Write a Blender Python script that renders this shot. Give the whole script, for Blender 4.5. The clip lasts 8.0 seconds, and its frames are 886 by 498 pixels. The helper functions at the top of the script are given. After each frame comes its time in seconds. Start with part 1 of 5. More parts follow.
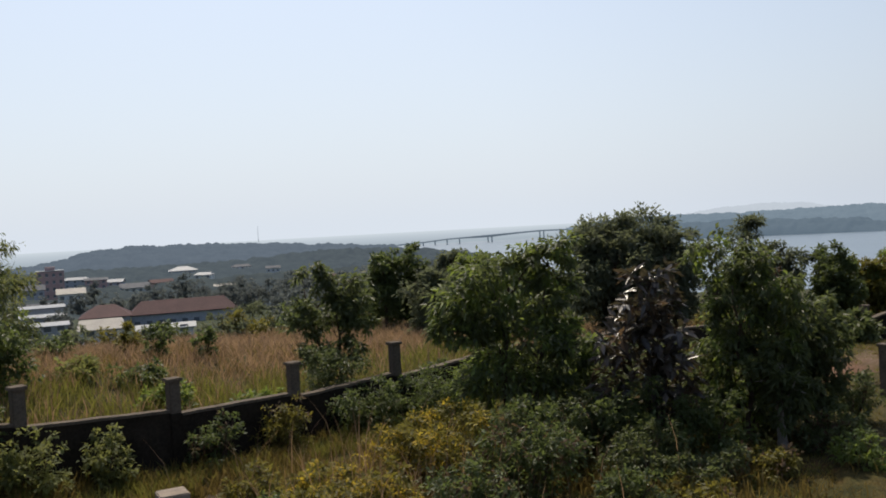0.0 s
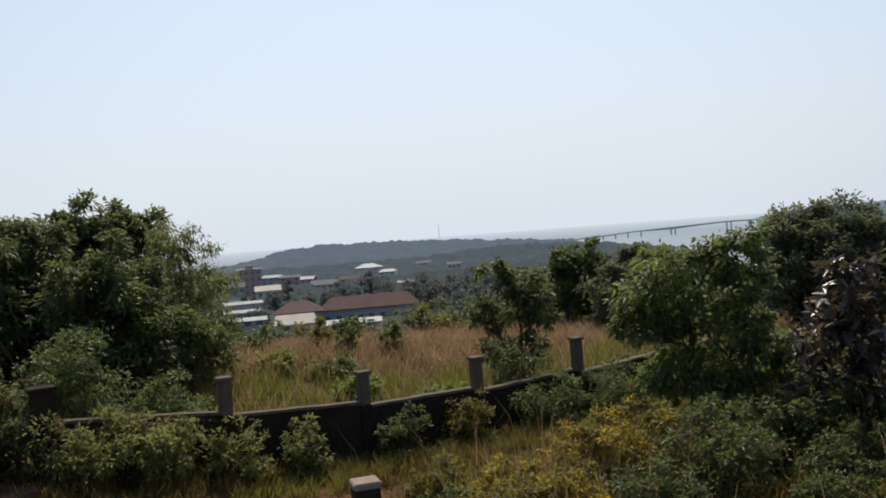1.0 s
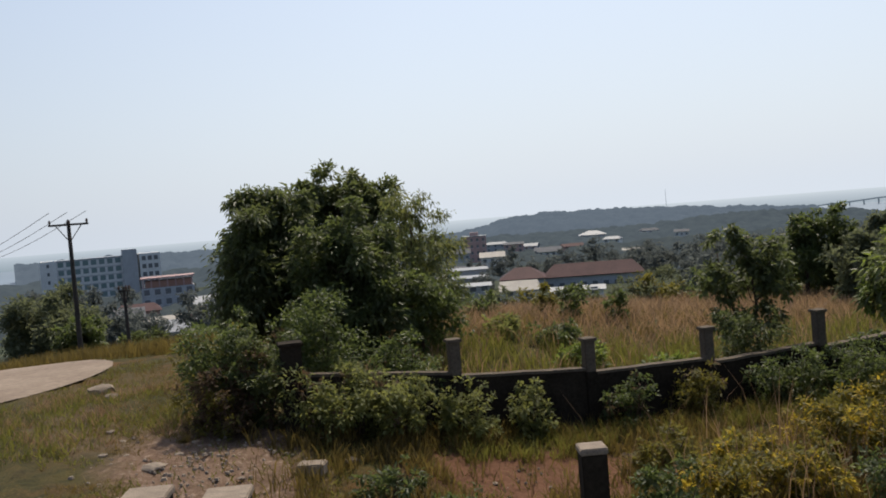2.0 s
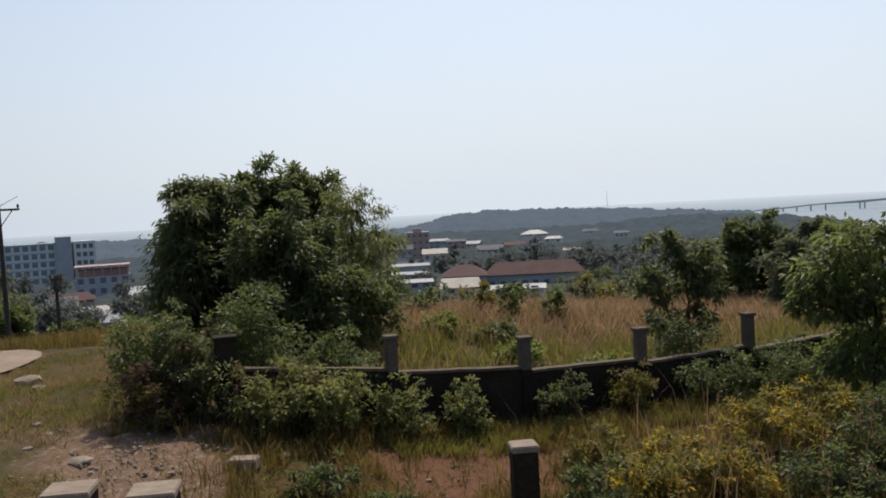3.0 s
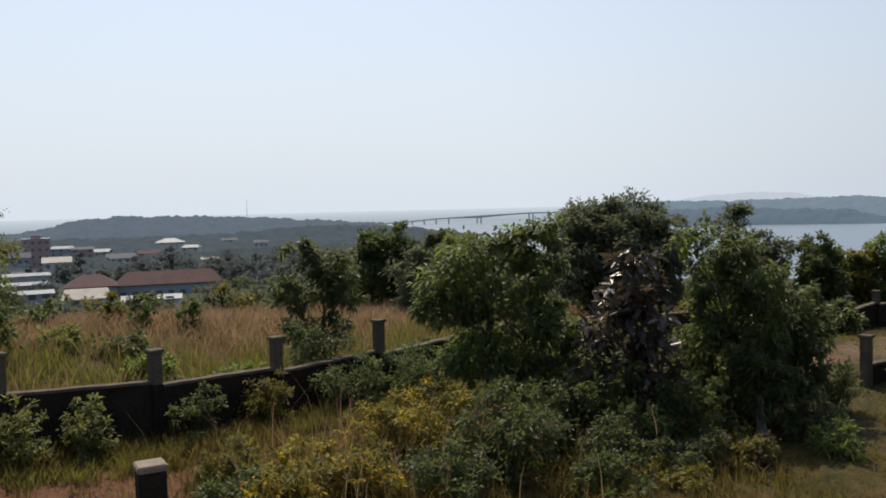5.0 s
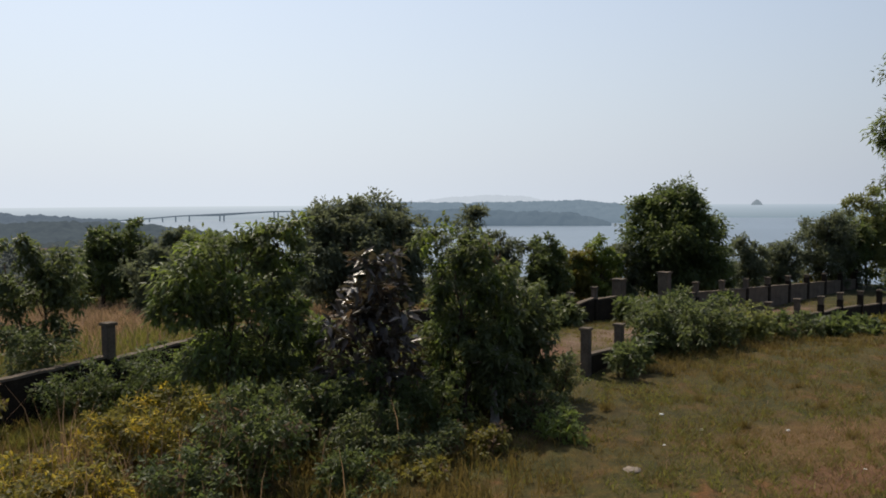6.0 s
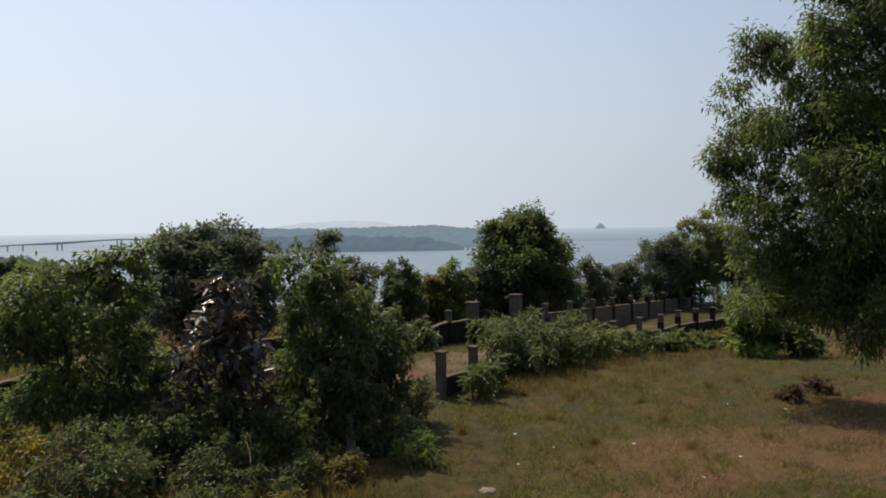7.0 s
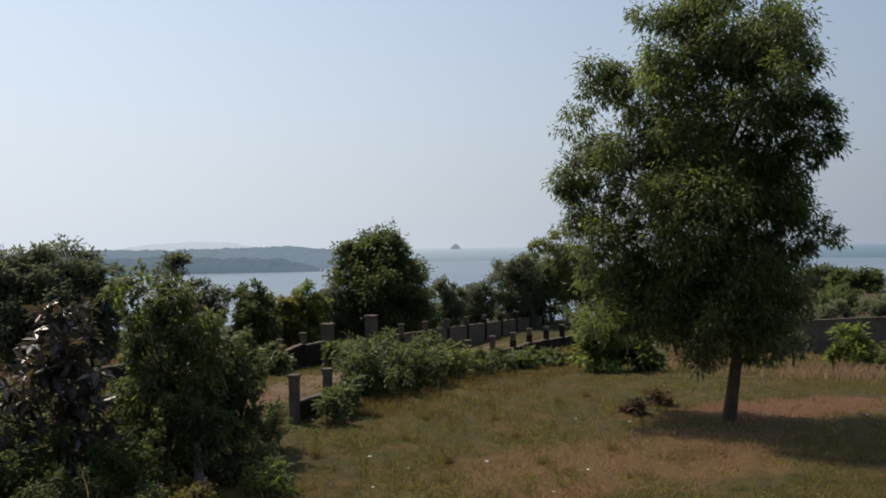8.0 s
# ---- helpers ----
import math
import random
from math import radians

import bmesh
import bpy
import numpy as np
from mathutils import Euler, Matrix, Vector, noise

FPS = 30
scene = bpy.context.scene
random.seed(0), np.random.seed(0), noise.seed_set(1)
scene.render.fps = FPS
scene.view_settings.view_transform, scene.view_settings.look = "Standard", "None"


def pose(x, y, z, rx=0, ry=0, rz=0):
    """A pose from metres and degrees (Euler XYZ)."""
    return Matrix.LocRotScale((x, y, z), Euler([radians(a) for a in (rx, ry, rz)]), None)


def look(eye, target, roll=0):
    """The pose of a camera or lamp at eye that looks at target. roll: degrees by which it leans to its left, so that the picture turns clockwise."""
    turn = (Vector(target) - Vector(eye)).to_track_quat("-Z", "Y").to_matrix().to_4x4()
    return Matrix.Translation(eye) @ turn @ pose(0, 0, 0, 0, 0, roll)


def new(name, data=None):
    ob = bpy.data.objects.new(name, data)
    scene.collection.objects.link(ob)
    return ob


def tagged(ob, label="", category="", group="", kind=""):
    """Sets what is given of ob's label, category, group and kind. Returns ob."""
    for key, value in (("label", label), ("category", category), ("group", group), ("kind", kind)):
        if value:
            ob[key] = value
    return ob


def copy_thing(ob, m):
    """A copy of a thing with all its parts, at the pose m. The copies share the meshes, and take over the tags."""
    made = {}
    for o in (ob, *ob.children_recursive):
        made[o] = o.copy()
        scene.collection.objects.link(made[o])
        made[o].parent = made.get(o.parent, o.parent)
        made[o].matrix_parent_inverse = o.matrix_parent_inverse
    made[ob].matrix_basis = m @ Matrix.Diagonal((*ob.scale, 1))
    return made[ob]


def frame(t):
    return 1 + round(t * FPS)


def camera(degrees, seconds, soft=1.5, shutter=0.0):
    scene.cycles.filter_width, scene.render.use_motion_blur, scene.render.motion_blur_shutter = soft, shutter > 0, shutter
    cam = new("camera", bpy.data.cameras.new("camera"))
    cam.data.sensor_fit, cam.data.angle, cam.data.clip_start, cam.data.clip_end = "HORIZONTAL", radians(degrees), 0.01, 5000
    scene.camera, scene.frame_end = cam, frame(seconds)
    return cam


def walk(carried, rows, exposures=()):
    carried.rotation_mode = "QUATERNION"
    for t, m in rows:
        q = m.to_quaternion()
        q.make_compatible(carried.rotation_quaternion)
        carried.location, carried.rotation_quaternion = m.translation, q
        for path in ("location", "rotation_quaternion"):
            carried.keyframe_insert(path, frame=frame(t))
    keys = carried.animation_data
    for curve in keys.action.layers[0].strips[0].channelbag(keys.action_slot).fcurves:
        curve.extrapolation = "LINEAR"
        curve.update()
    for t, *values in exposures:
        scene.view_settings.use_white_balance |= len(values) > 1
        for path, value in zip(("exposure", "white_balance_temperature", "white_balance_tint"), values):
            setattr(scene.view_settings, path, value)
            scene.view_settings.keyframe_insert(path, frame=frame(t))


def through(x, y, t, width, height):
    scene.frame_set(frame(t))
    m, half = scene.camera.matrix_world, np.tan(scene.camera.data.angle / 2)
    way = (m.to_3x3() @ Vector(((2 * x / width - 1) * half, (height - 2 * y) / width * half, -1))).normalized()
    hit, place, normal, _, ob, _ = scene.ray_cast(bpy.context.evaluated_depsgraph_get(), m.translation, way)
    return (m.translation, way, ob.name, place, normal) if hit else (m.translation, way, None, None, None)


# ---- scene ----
cam = camera(53.25, 8.0, soft=1.8)
PATH = [
    (0, (-0.000, 0.000, 4.200), (-0.000, 1.999, 4.140), -3.10),
    (0.5, (-0.021, -0.011, 4.201), (-0.248, 1.976, 4.138), -3.55),
    (1, (-0.014, -0.038, 4.212), (-0.415, 1.921, 4.167), -4.36),
    (1.5, (-0.050, -0.064, 4.208), (-0.677, 1.835, 4.172), -4.53),
    (1.7, (-0.064, -0.067, 4.196), (-0.816, 1.786, 4.138), -4.73),
    (2.25, (-0.030, -0.070, 4.200), (-0.945, 1.707, 4.115), -4.45),
    (2.8, (0.006, -0.064, 4.206), (-0.822, 1.754, 4.108), -3.75),
    (3, (0.007, -0.061, 4.207), (-0.754, 1.785, 4.110), -3.06),
    (3.5, (0.004, -0.016, 4.195), (-0.648, 1.872, 4.099), -2.46),
    (4, (0.055, -0.032, 4.205), (-0.383, 1.917, 4.101), -1.93),
    (4.2, (0.072, -0.055, 4.211), (-0.288, 1.910, 4.104), -1.89),
    (5.3, (0.028, 0.084, 4.174), (0.222, 2.072, 4.065), -1.05),
    (5.5, (0.050, 0.104, 4.170), (0.361, 2.076, 4.050), -0.77),
    (6, (0.082, 0.139, 4.172), (0.669, 2.047, 4.055), -0.27),
    (6.5, (0.093, 0.179, 4.174), (0.856, 2.026, 4.079), -0.67),
    (7, (0.112, 0.176, 4.160), (1.005, 1.965, 4.098), -0.67),
    (7.5, (0.147, 0.173, 4.168), (1.184, 1.882, 4.115), -0.85),
    (8, (0.185, 0.191, 4.159), (1.356, 1.813, 4.140), -0.78),
]
walk(cam, [(t, look(eye, target, roll)) for t, eye, target, roll in PATH], [(0, 0.0), (8, 0.0)])

# ---- light: a hazy tropical sky, the sun high ahead and a little to the left ----
SUN_AZ, SUN_EL = 13.0, 57.0
world = bpy.data.worlds.new("world")
scene.world = world
world.use_nodes = True
wn, wl = world.node_tree.nodes, world.node_tree.links
wn.clear()
w_out, w_bg, w_sky = wn.new("ShaderNodeOutputWorld"), wn.new("ShaderNodeBackground"), wn.new("ShaderNodeTexSky")
w_co, w_sep, w_max, w_com = wn.new("ShaderNodeTexCoord"), wn.new("ShaderNodeSeparateXYZ"), wn.new("ShaderNodeMath"), wn.new("ShaderNodeCombineXYZ")
w_ramp, w_mix = wn.new("ShaderNodeValToRGB"), wn.new("ShaderNodeMix")
w_sky.sky_type, w_sky.sun_disc = "NISHITA", False
w_sky.sun_elevation, w_sky.sun_rotation = radians(SUN_EL), radians(-SUN_AZ)
w_sky.air_density, w_sky.dust_density, w_sky.ozone_density = 1.0, 2.0, 1.5
w_max.operation = "MAXIMUM"
w_max.inputs[1].default_value = 0.004
wl.new(w_co.outputs["Generated"], w_sep.inputs[0])
wl.new(w_sep.outputs["X"], w_com.inputs["X"])
wl.new(w_sep.outputs["Y"], w_com.inputs["Y"])
wl.new(w_sep.outputs["Z"], w_max.inputs[0])
wl.new(w_max.outputs[0], w_com.inputs["Z"])
wl.new(w_com.outputs[0], w_sky.inputs["Vector"])
# the low haze of the air over the sea
w_ramp.color_ramp.elements[0].position, w_ramp.color_ramp.elements[0].color = 0.0, (0.96, 0.96, 0.96, 1)
w_ramp.color_ramp.elements[1].position, w_ramp.color_ramp.elements[1].color = 0.42, (0.34, 0.34, 0.34, 1)
wl.new(w_max.outputs[0], w_ramp.inputs[0])
w_mix.data_type = "RGBA"
wl.new(w_ramp.outputs[0], w_mix.inputs["Factor"])
wl.new(w_sky.outputs[0], w_mix.inputs["A"])
# hazy air scatters forwards: brightest towards the sun's side, dimmer with the sun behind
w_dot, w_map, w_tone = wn.new("ShaderNodeVectorMath"), wn.new("ShaderNodeMapRange"), wn.new("ShaderNodeMix")
w_dot.operation = "DOT_PRODUCT"
w_dot.inputs[1].default_value = (-math.sin(radians(SUN_AZ)), math.cos(radians(SUN_AZ)), 0)
wl.new(w_co.outputs["Generated"], w_dot.inputs[0])
w_map.inputs["From Min"].default_value, w_map.inputs["From Max"].default_value = 0.0, 0.95
w_map.inputs["To Min"].default_value, w_map.inputs["To Max"].default_value = 0.0, 1.0
wl.new(w_dot.outputs["Value"], w_map.inputs["Value"])
w_tone.data_type = "RGBA"
w_tone.inputs["A"].default_value, w_tone.inputs["B"].default_value = (1.45, 1.72, 2.25, 1), (4.75, 5.2, 5.8, 1)
wl.new(w_map.outputs["Result"], w_tone.inputs["Factor"])
wl.new(w_tone.outputs["Result"], w_mix.inputs["B"])
wl.new(w_mix.outputs["Result"], w_bg.inputs["Color"])
w_bg.inputs["Strength"].default_value = 0.15
wl.new(w_bg.outputs[0], w_out.inputs[0])

sun_data = bpy.data.lights.new("sun", "SUN")
sun_data.energy, sun_data.angle, sun_data.color = 3.5, radians(0.8), (1.0, 0.90, 0.74)
sun = new("sun", sun_data)
sun_way = Vector((-math.sin(radians(SUN_AZ)) * math.cos(radians(SUN_EL)), math.cos(radians(SUN_AZ)) * math.cos(radians(SUN_EL)), math.sin(radians(SUN_EL))))
sun.matrix_world = look(sun_way * 60, (0, 0, 0))


# ---- materials ----
def material(name):
    m = bpy.data.materials.new(name)
    m.use_nodes = True
    n = m.node_tree.nodes
    return m, n, m.node_tree.links, n["Principled BSDF"]


def noise_node(n, l, scale, detail=4.0, rough=0.6, coord="Object"):
    tex, co = n.new("ShaderNodeTexNoise"), n.new("ShaderNodeTexCoord")
    tex.inputs["Scale"].default_value, tex.inputs["Detail"].default_value, tex.inputs["Roughness"].default_value = scale, detail, rough
    l.new(co.outputs[coord], tex.inputs["Vector"])
    return tex.outputs["Fac"]


def ramp_node(n, l, fac, stops):
    r = n.new("ShaderNodeValToRGB")
    while len(r.color_ramp.elements) < len(stops):
        r.color_ramp.elements.new(0.5)
    for e, (p, c) in zip(r.color_ramp.elements, stops):
        e.position, e.color = p, (*c, 1)
    l.new(fac, r.inputs[0])
    return r.outputs[0]


def mix_node(n, l, fac, a, b, how="MIX"):
    m = n.new("ShaderNodeMix")
    m.data_type, m.blend_type = "RGBA", how
    for key, v in (("Factor", fac), ("A", a), ("B", b)):
        if isinstance(v, (int, float)):
            m.inputs[key].default_value = v
        elif isinstance(v, tuple):
            m.inputs[key].default_value = (*v, 1)
        else:
            l.new(v, m.inputs[key])
    return m.outputs["Result"]


def bump_node(n, l, bsdf, height, strength=0.4, distance=0.02):
    b = n.new("ShaderNodeBump")
    b.inputs["Strength"].default_value, b.inputs["Distance"].default_value = strength, distance
    l.new(height, b.inputs["Height"])
    l.new(b.outputs[0], bsdf.inputs["Normal"])


def plain(name, low, high, scale=3.0, rough=0.8, metal=0.0, bump=0.3, distance=0.01, fine=None):
    """A surface whose colour wanders between two tones at a coarse and a fine scale."""
    m, n, l, b = material(name)
    coarse, small = noise_node(n, l, scale), noise_node(n, l, fine or scale * 11, 3)
    c = ramp_node(n, l, coarse, [(0.32, low), (0.68, high)])
    c = mix_node(n, l, 0.35, c, ramp_node(n, l, small, [(0.3, tuple(v * 0.55 for v in low)), (0.7, tuple(min(1, v * 1.2) for v in high))]))
    l.new(c, b.inputs["Base Color"])
    b.inputs["Roughness"].default_value, b.inputs["Metallic"].default_value = rough, metal
    b.inputs["Specular IOR Level"].default_value = 0.12 if rough > 0.7 else 0.5
    bump_node(n, l, b, small, bump, distance)
    return m


def leaf(name, dark, light, glow, rough=0.5, through=0.45, spec=0.25):
    """Leaves: each with its own tone, glossy above, letting some light through."""
    m, n, l, b = material(name)
    dark, light, glow = (tuple(v * k for v, k in zip(c, (1.12, 1.08, 1.12))) for c in (dark, light, glow))
    geo = n.new("ShaderNodeNewGeometry")
    c = ramp_node(n, l, geo.outputs["Random Per Island"], [(0.0, dark), (0.75, light), (1.0, tuple(min(1, v * 1.5) for v in light))])
    patch = ramp_node(n, l, noise_node(n, l, 1.3, 2), [(0.35, (0.65, 0.65, 0.65)), (0.7, (1.15, 1.15, 1.15))])
    c = mix_node(n, l, 1.0, c, patch, "MULTIPLY")
    l.new(c, b.inputs["Base Color"])
    b.inputs["Roughness"].default_value, b.inputs["Specular IOR Level"].default_value = rough, spec
    tr, mx = n.new("ShaderNodeBsdfTranslucent"), n.new("ShaderNodeMixShader")
    tr.inputs[0].default_value = (*glow, 1)
    mx.inputs[0].default_value = through
    l.new(b.outputs[0], mx.inputs[1])
    l.new(tr.outputs[0], mx.inputs[2])
    l.new(mx.outputs[0], n["Material Output"].inputs[0])
    return m


LEAF_DARK = leaf("leaf_dark_green", (0.052, 0.065, 0.030), (0.100, 0.117, 0.050), (0.16, 0.195, 0.06), rough=0.42, spec=0.2)
LEAF_MID = leaf("leaf_mid_green", (0.045, 0.063, 0.026), (0.090, 0.113, 0.044), (0.155, 0.20, 0.052), rough=0.42, spec=0.2)
LEAF_LIGHT = leaf("leaf_light_green", (0.075, 0.10, 0.028), (0.14, 0.18, 0.05), (0.24, 0.31, 0.055))
LEAF_GREY = leaf("leaf_grey_green", (0.096, 0.112, 0.040), (0.185, 0.20, 0.072), (0.28, 0.30, 0.08), rough=0.6)
LEAF_YELLOW = leaf("leaf_yellow", (0.28, 0.215, 0.028), (0.46, 0.36, 0.045), (0.58, 0.44, 0.045))
LEAF_OLIVE = leaf("leaf_olive", (0.076, 0.080, 0.019), (0.15, 0.142, 0.033), (0.24, 0.215, 0.037))
LEAF_BROWN = leaf("leaf_dry_brown", (0.08, 0.056, 0.034), (0.14, 0.098, 0.056), (0.14, 0.095, 0.05), rough=0.7)
LEAF_TEAK = leaf("leaf_large_glossy", (0.040, 0.035, 0.027), (0.090, 0.072, 0.054), (0.11, 0.095, 0.045), rough=0.33, spec=0.55, through=0.25)
# dark green paled and greyed: haze on the trees further back, put into colour
LEAF_BACK_HAZE = leaf("leaf_back_haze_green", (0.070, 0.086, 0.056), (0.122, 0.14, 0.088), (0.19, 0.215, 0.10), rough=0.7, spec=0.15)
# paler and bluer still: the haze over the town trees, in the leaf colour
LEAF_FAR_HAZE = leaf("leaf_far_haze_green", (0.086, 0.102, 0.095), (0.122, 0.140, 0.126), (0.145, 0.165, 0.145), rough=0.8, spec=0.1)
BLADE_GREEN = leaf("grass_green", (0.070, 0.082, 0.020), (0.145, 0.15, 0.036), (0.23, 0.225, 0.045), rough=0.6)
BLADE_OLIVE = leaf("grass_olive", (0.085, 0.066, 0.020), (0.165, 0.120, 0.036), (0.20, 0.15, 0.04), rough=0.7)
BLADE_TAN = leaf("grass_tan", (0.20, 0.126, 0.070), (0.365, 0.245, 0.142), (0.36, 0.24, 0.125), rough=0.75)
BARK = plain("bark_brown", (0.05, 0.035, 0.024), (0.13, 0.095, 0.065), 5, 0.9, bump=0.7, distance=0.02)
BARK_PALE = plain("bark_pale", (0.22, 0.19, 0.155), (0.40, 0.355, 0.30), 6, 0.85, bump=0.6, distance=0.015)
CONCRETE = plain("concrete_weathered", (0.075, 0.057, 0.042), (0.17, 0.135, 0.10), 2.2, 0.9, bump=0.5, distance=0.01)
# mouldy concrete, darkened further to paint in the walls' shaded near side
CONCRETE_SHADE = plain("concrete_mould_shade", (0.016, 0.0115, 0.008), (0.044, 0.034, 0.024), 1.6, 0.92, bump=0.5, distance=0.01)
STONE = plain("stone_grey", (0.20, 0.16, 0.122), (0.36, 0.29, 0.225), 5, 0.9, bump=0.6, distance=0.015)
LITTER = plain("plastic_white", (0.6, 0.6, 0.58), (0.8, 0.8, 0.78), 9, 0.5, bump=0.2)
WOOD_DRY = plain("wood_dry", (0.22, 0.17, 0.12), (0.42, 0.34, 0.25), 7, 0.85, bump=0.4)
# town surfaces, glass included: contrast lowered in the base colours to imitate haze
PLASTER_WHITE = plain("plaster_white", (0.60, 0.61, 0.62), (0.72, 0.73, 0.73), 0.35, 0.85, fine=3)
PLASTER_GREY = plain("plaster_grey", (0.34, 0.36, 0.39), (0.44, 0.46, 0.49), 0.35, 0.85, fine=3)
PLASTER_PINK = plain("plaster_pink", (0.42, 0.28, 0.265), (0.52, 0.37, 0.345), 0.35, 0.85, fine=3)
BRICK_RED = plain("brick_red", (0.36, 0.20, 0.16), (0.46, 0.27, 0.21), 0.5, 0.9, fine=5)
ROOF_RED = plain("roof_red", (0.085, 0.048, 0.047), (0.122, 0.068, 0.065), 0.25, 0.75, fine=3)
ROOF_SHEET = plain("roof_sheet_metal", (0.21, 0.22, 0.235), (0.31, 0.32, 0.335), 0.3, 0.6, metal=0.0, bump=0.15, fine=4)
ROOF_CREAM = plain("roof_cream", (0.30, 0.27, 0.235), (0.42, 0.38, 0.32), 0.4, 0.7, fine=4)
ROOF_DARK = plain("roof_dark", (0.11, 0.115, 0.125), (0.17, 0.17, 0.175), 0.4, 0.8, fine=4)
GLASS_GREEN = plain("glass_green", (0.15, 0.22, 0.235), (0.20, 0.28, 0.285), 0.2, 0.15, bump=0.0)
GLASS_DARK = plain("glass_dark", (0.12, 0.135, 0.155), (0.16, 0.175, 0.19), 0.2, 0.2, bump=0.0)
POLE_WOOD = plain("pole_dark", (0.035, 0.03, 0.027), (0.085, 0.075, 0.065), 3, 0.85)
PORCELAIN = plain("insulator_glaze", (0.10, 0.06, 0.045), (0.16, 0.10, 0.07), 9, 0.25)
ROAD_DUST = plain("road_dusty", (0.22, 0.165, 0.125), (0.33, 0.26, 0.20), 0.6, 0.95, bump=0.4, distance=0.02)
BRIDGE_GREY = plain("bridge_concrete", (0.28, 0.29, 0.30), (0.36, 0.37, 0.38), 0.02, 0.9, bump=0.0)


def haze_tone(name, low, high, glow, scale):
    """A far backdrop seen through kilometres of bright air: the haze is painted in as emission and bluish base tones.
    """
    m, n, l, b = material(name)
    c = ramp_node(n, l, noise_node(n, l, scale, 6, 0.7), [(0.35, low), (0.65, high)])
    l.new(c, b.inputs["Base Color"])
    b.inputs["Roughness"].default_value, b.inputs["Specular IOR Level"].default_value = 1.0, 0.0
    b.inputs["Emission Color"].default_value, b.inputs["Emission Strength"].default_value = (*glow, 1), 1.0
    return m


# each glow is the haze in front of that land, put into emission
WOODS_NEAR = haze_tone("wooded_land", (0.016, 0.022, 0.022), (0.036, 0.045, 0.042), (0.060, 0.073, 0.090), 0.10)
WOODS_FAR = haze_tone("wooded_ridge", (0.012, 0.018, 0.024), (0.030, 0.038, 0.044), (0.105, 0.130, 0.162), 0.06)
ISLAND_TONE = haze_tone("island_woods", (0.030, 0.038, 0.042), (0.050, 0.060, 0.066), (0.150, 0.200, 0.250), 0.02)
HEADLAND_TONE = haze_tone("headland_woods", (0.025, 0.032, 0.036), (0.045, 0.055, 0.06), (0.100, 0.138, 0.178), 0.02)
TOWN_WOODS = haze_tone("town_woods", (0.014, 0.019, 0.017), (0.036, 0.043, 0.036), (0.048, 0.057, 0.068), 0.16)
ISLET_TONE = haze_tone("islet_rock", (0.03, 0.035, 0.04), (0.045, 0.05, 0.055), (0.21, 0.25, 0.285), 0.02)
ISLAND_FAINT = haze_tone("far_island_woods", (0.03, 0.035, 0.04), (0.04, 0.045, 0.05), (0.50, 0.55, 0.61), 0.01)

# the sea, pale under a bright sky
SEA, n_, l_, b_ = material("sea_water")
l_.new(ramp_node(n_, l_, noise_node(n_, l_, 0.004, 4), [(0.3, (0.12, 0.162, 0.20)), (0.7, (0.15, 0.20, 0.245))]), b_.inputs["Base Color"])
b_.inputs["Roughness"].default_value = 0.35
bump_node(n_, l_, b_, noise_node(n_, l_, 0.12, 6, 0.7), 0.5, 1.0)

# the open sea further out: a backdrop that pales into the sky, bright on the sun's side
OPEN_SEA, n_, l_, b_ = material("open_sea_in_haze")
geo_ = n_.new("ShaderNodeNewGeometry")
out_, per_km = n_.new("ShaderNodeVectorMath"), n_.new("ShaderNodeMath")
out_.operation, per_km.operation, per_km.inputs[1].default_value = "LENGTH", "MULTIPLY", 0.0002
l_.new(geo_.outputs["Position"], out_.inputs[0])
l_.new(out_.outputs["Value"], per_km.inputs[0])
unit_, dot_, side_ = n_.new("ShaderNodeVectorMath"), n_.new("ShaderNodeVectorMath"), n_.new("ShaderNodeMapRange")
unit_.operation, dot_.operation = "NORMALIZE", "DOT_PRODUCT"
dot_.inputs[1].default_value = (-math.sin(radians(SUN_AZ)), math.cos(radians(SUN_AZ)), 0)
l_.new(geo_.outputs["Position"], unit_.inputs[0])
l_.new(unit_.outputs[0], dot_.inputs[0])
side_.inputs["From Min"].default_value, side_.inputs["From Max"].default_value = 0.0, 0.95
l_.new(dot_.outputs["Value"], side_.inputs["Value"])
# haze painted as emission: paler with distance and towards the sun
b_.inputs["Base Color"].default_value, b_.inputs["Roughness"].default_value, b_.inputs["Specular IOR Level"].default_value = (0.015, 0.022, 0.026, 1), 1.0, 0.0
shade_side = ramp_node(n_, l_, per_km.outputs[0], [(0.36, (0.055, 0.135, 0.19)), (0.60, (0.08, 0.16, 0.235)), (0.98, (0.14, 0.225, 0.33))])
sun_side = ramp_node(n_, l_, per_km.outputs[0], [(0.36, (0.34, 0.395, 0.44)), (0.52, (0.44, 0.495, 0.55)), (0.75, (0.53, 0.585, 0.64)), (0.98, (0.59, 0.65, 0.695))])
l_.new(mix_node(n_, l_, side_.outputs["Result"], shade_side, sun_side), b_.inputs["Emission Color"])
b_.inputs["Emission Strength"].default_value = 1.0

# the land: dry turf, dusty paths and red laterite where the turf is worn
LAND, n_, l_, b_ = material("land_turf_and_laterite")
fine, mid, wide = noise_node(n_, l_, 9, 5, 0.7), noise_node(n_, l_, 0.9, 5, 0.65), noise_node(n_, l_, 0.16, 3)
turf = ramp_node(n_, l_, mid, [(0.30, (0.034, 0.042, 0.011)), (0.52, (0.068, 0.052, 0.014)), (0.72, (0.118, 0.055, 0.022))])
turf = mix_node(n_, l_, ramp_node(n_, l_, wide, [(0.4, (0, 0, 0)), (0.65, (0.7, 0.7, 0.7))]), turf, (0.048, 0.042, 0.014))
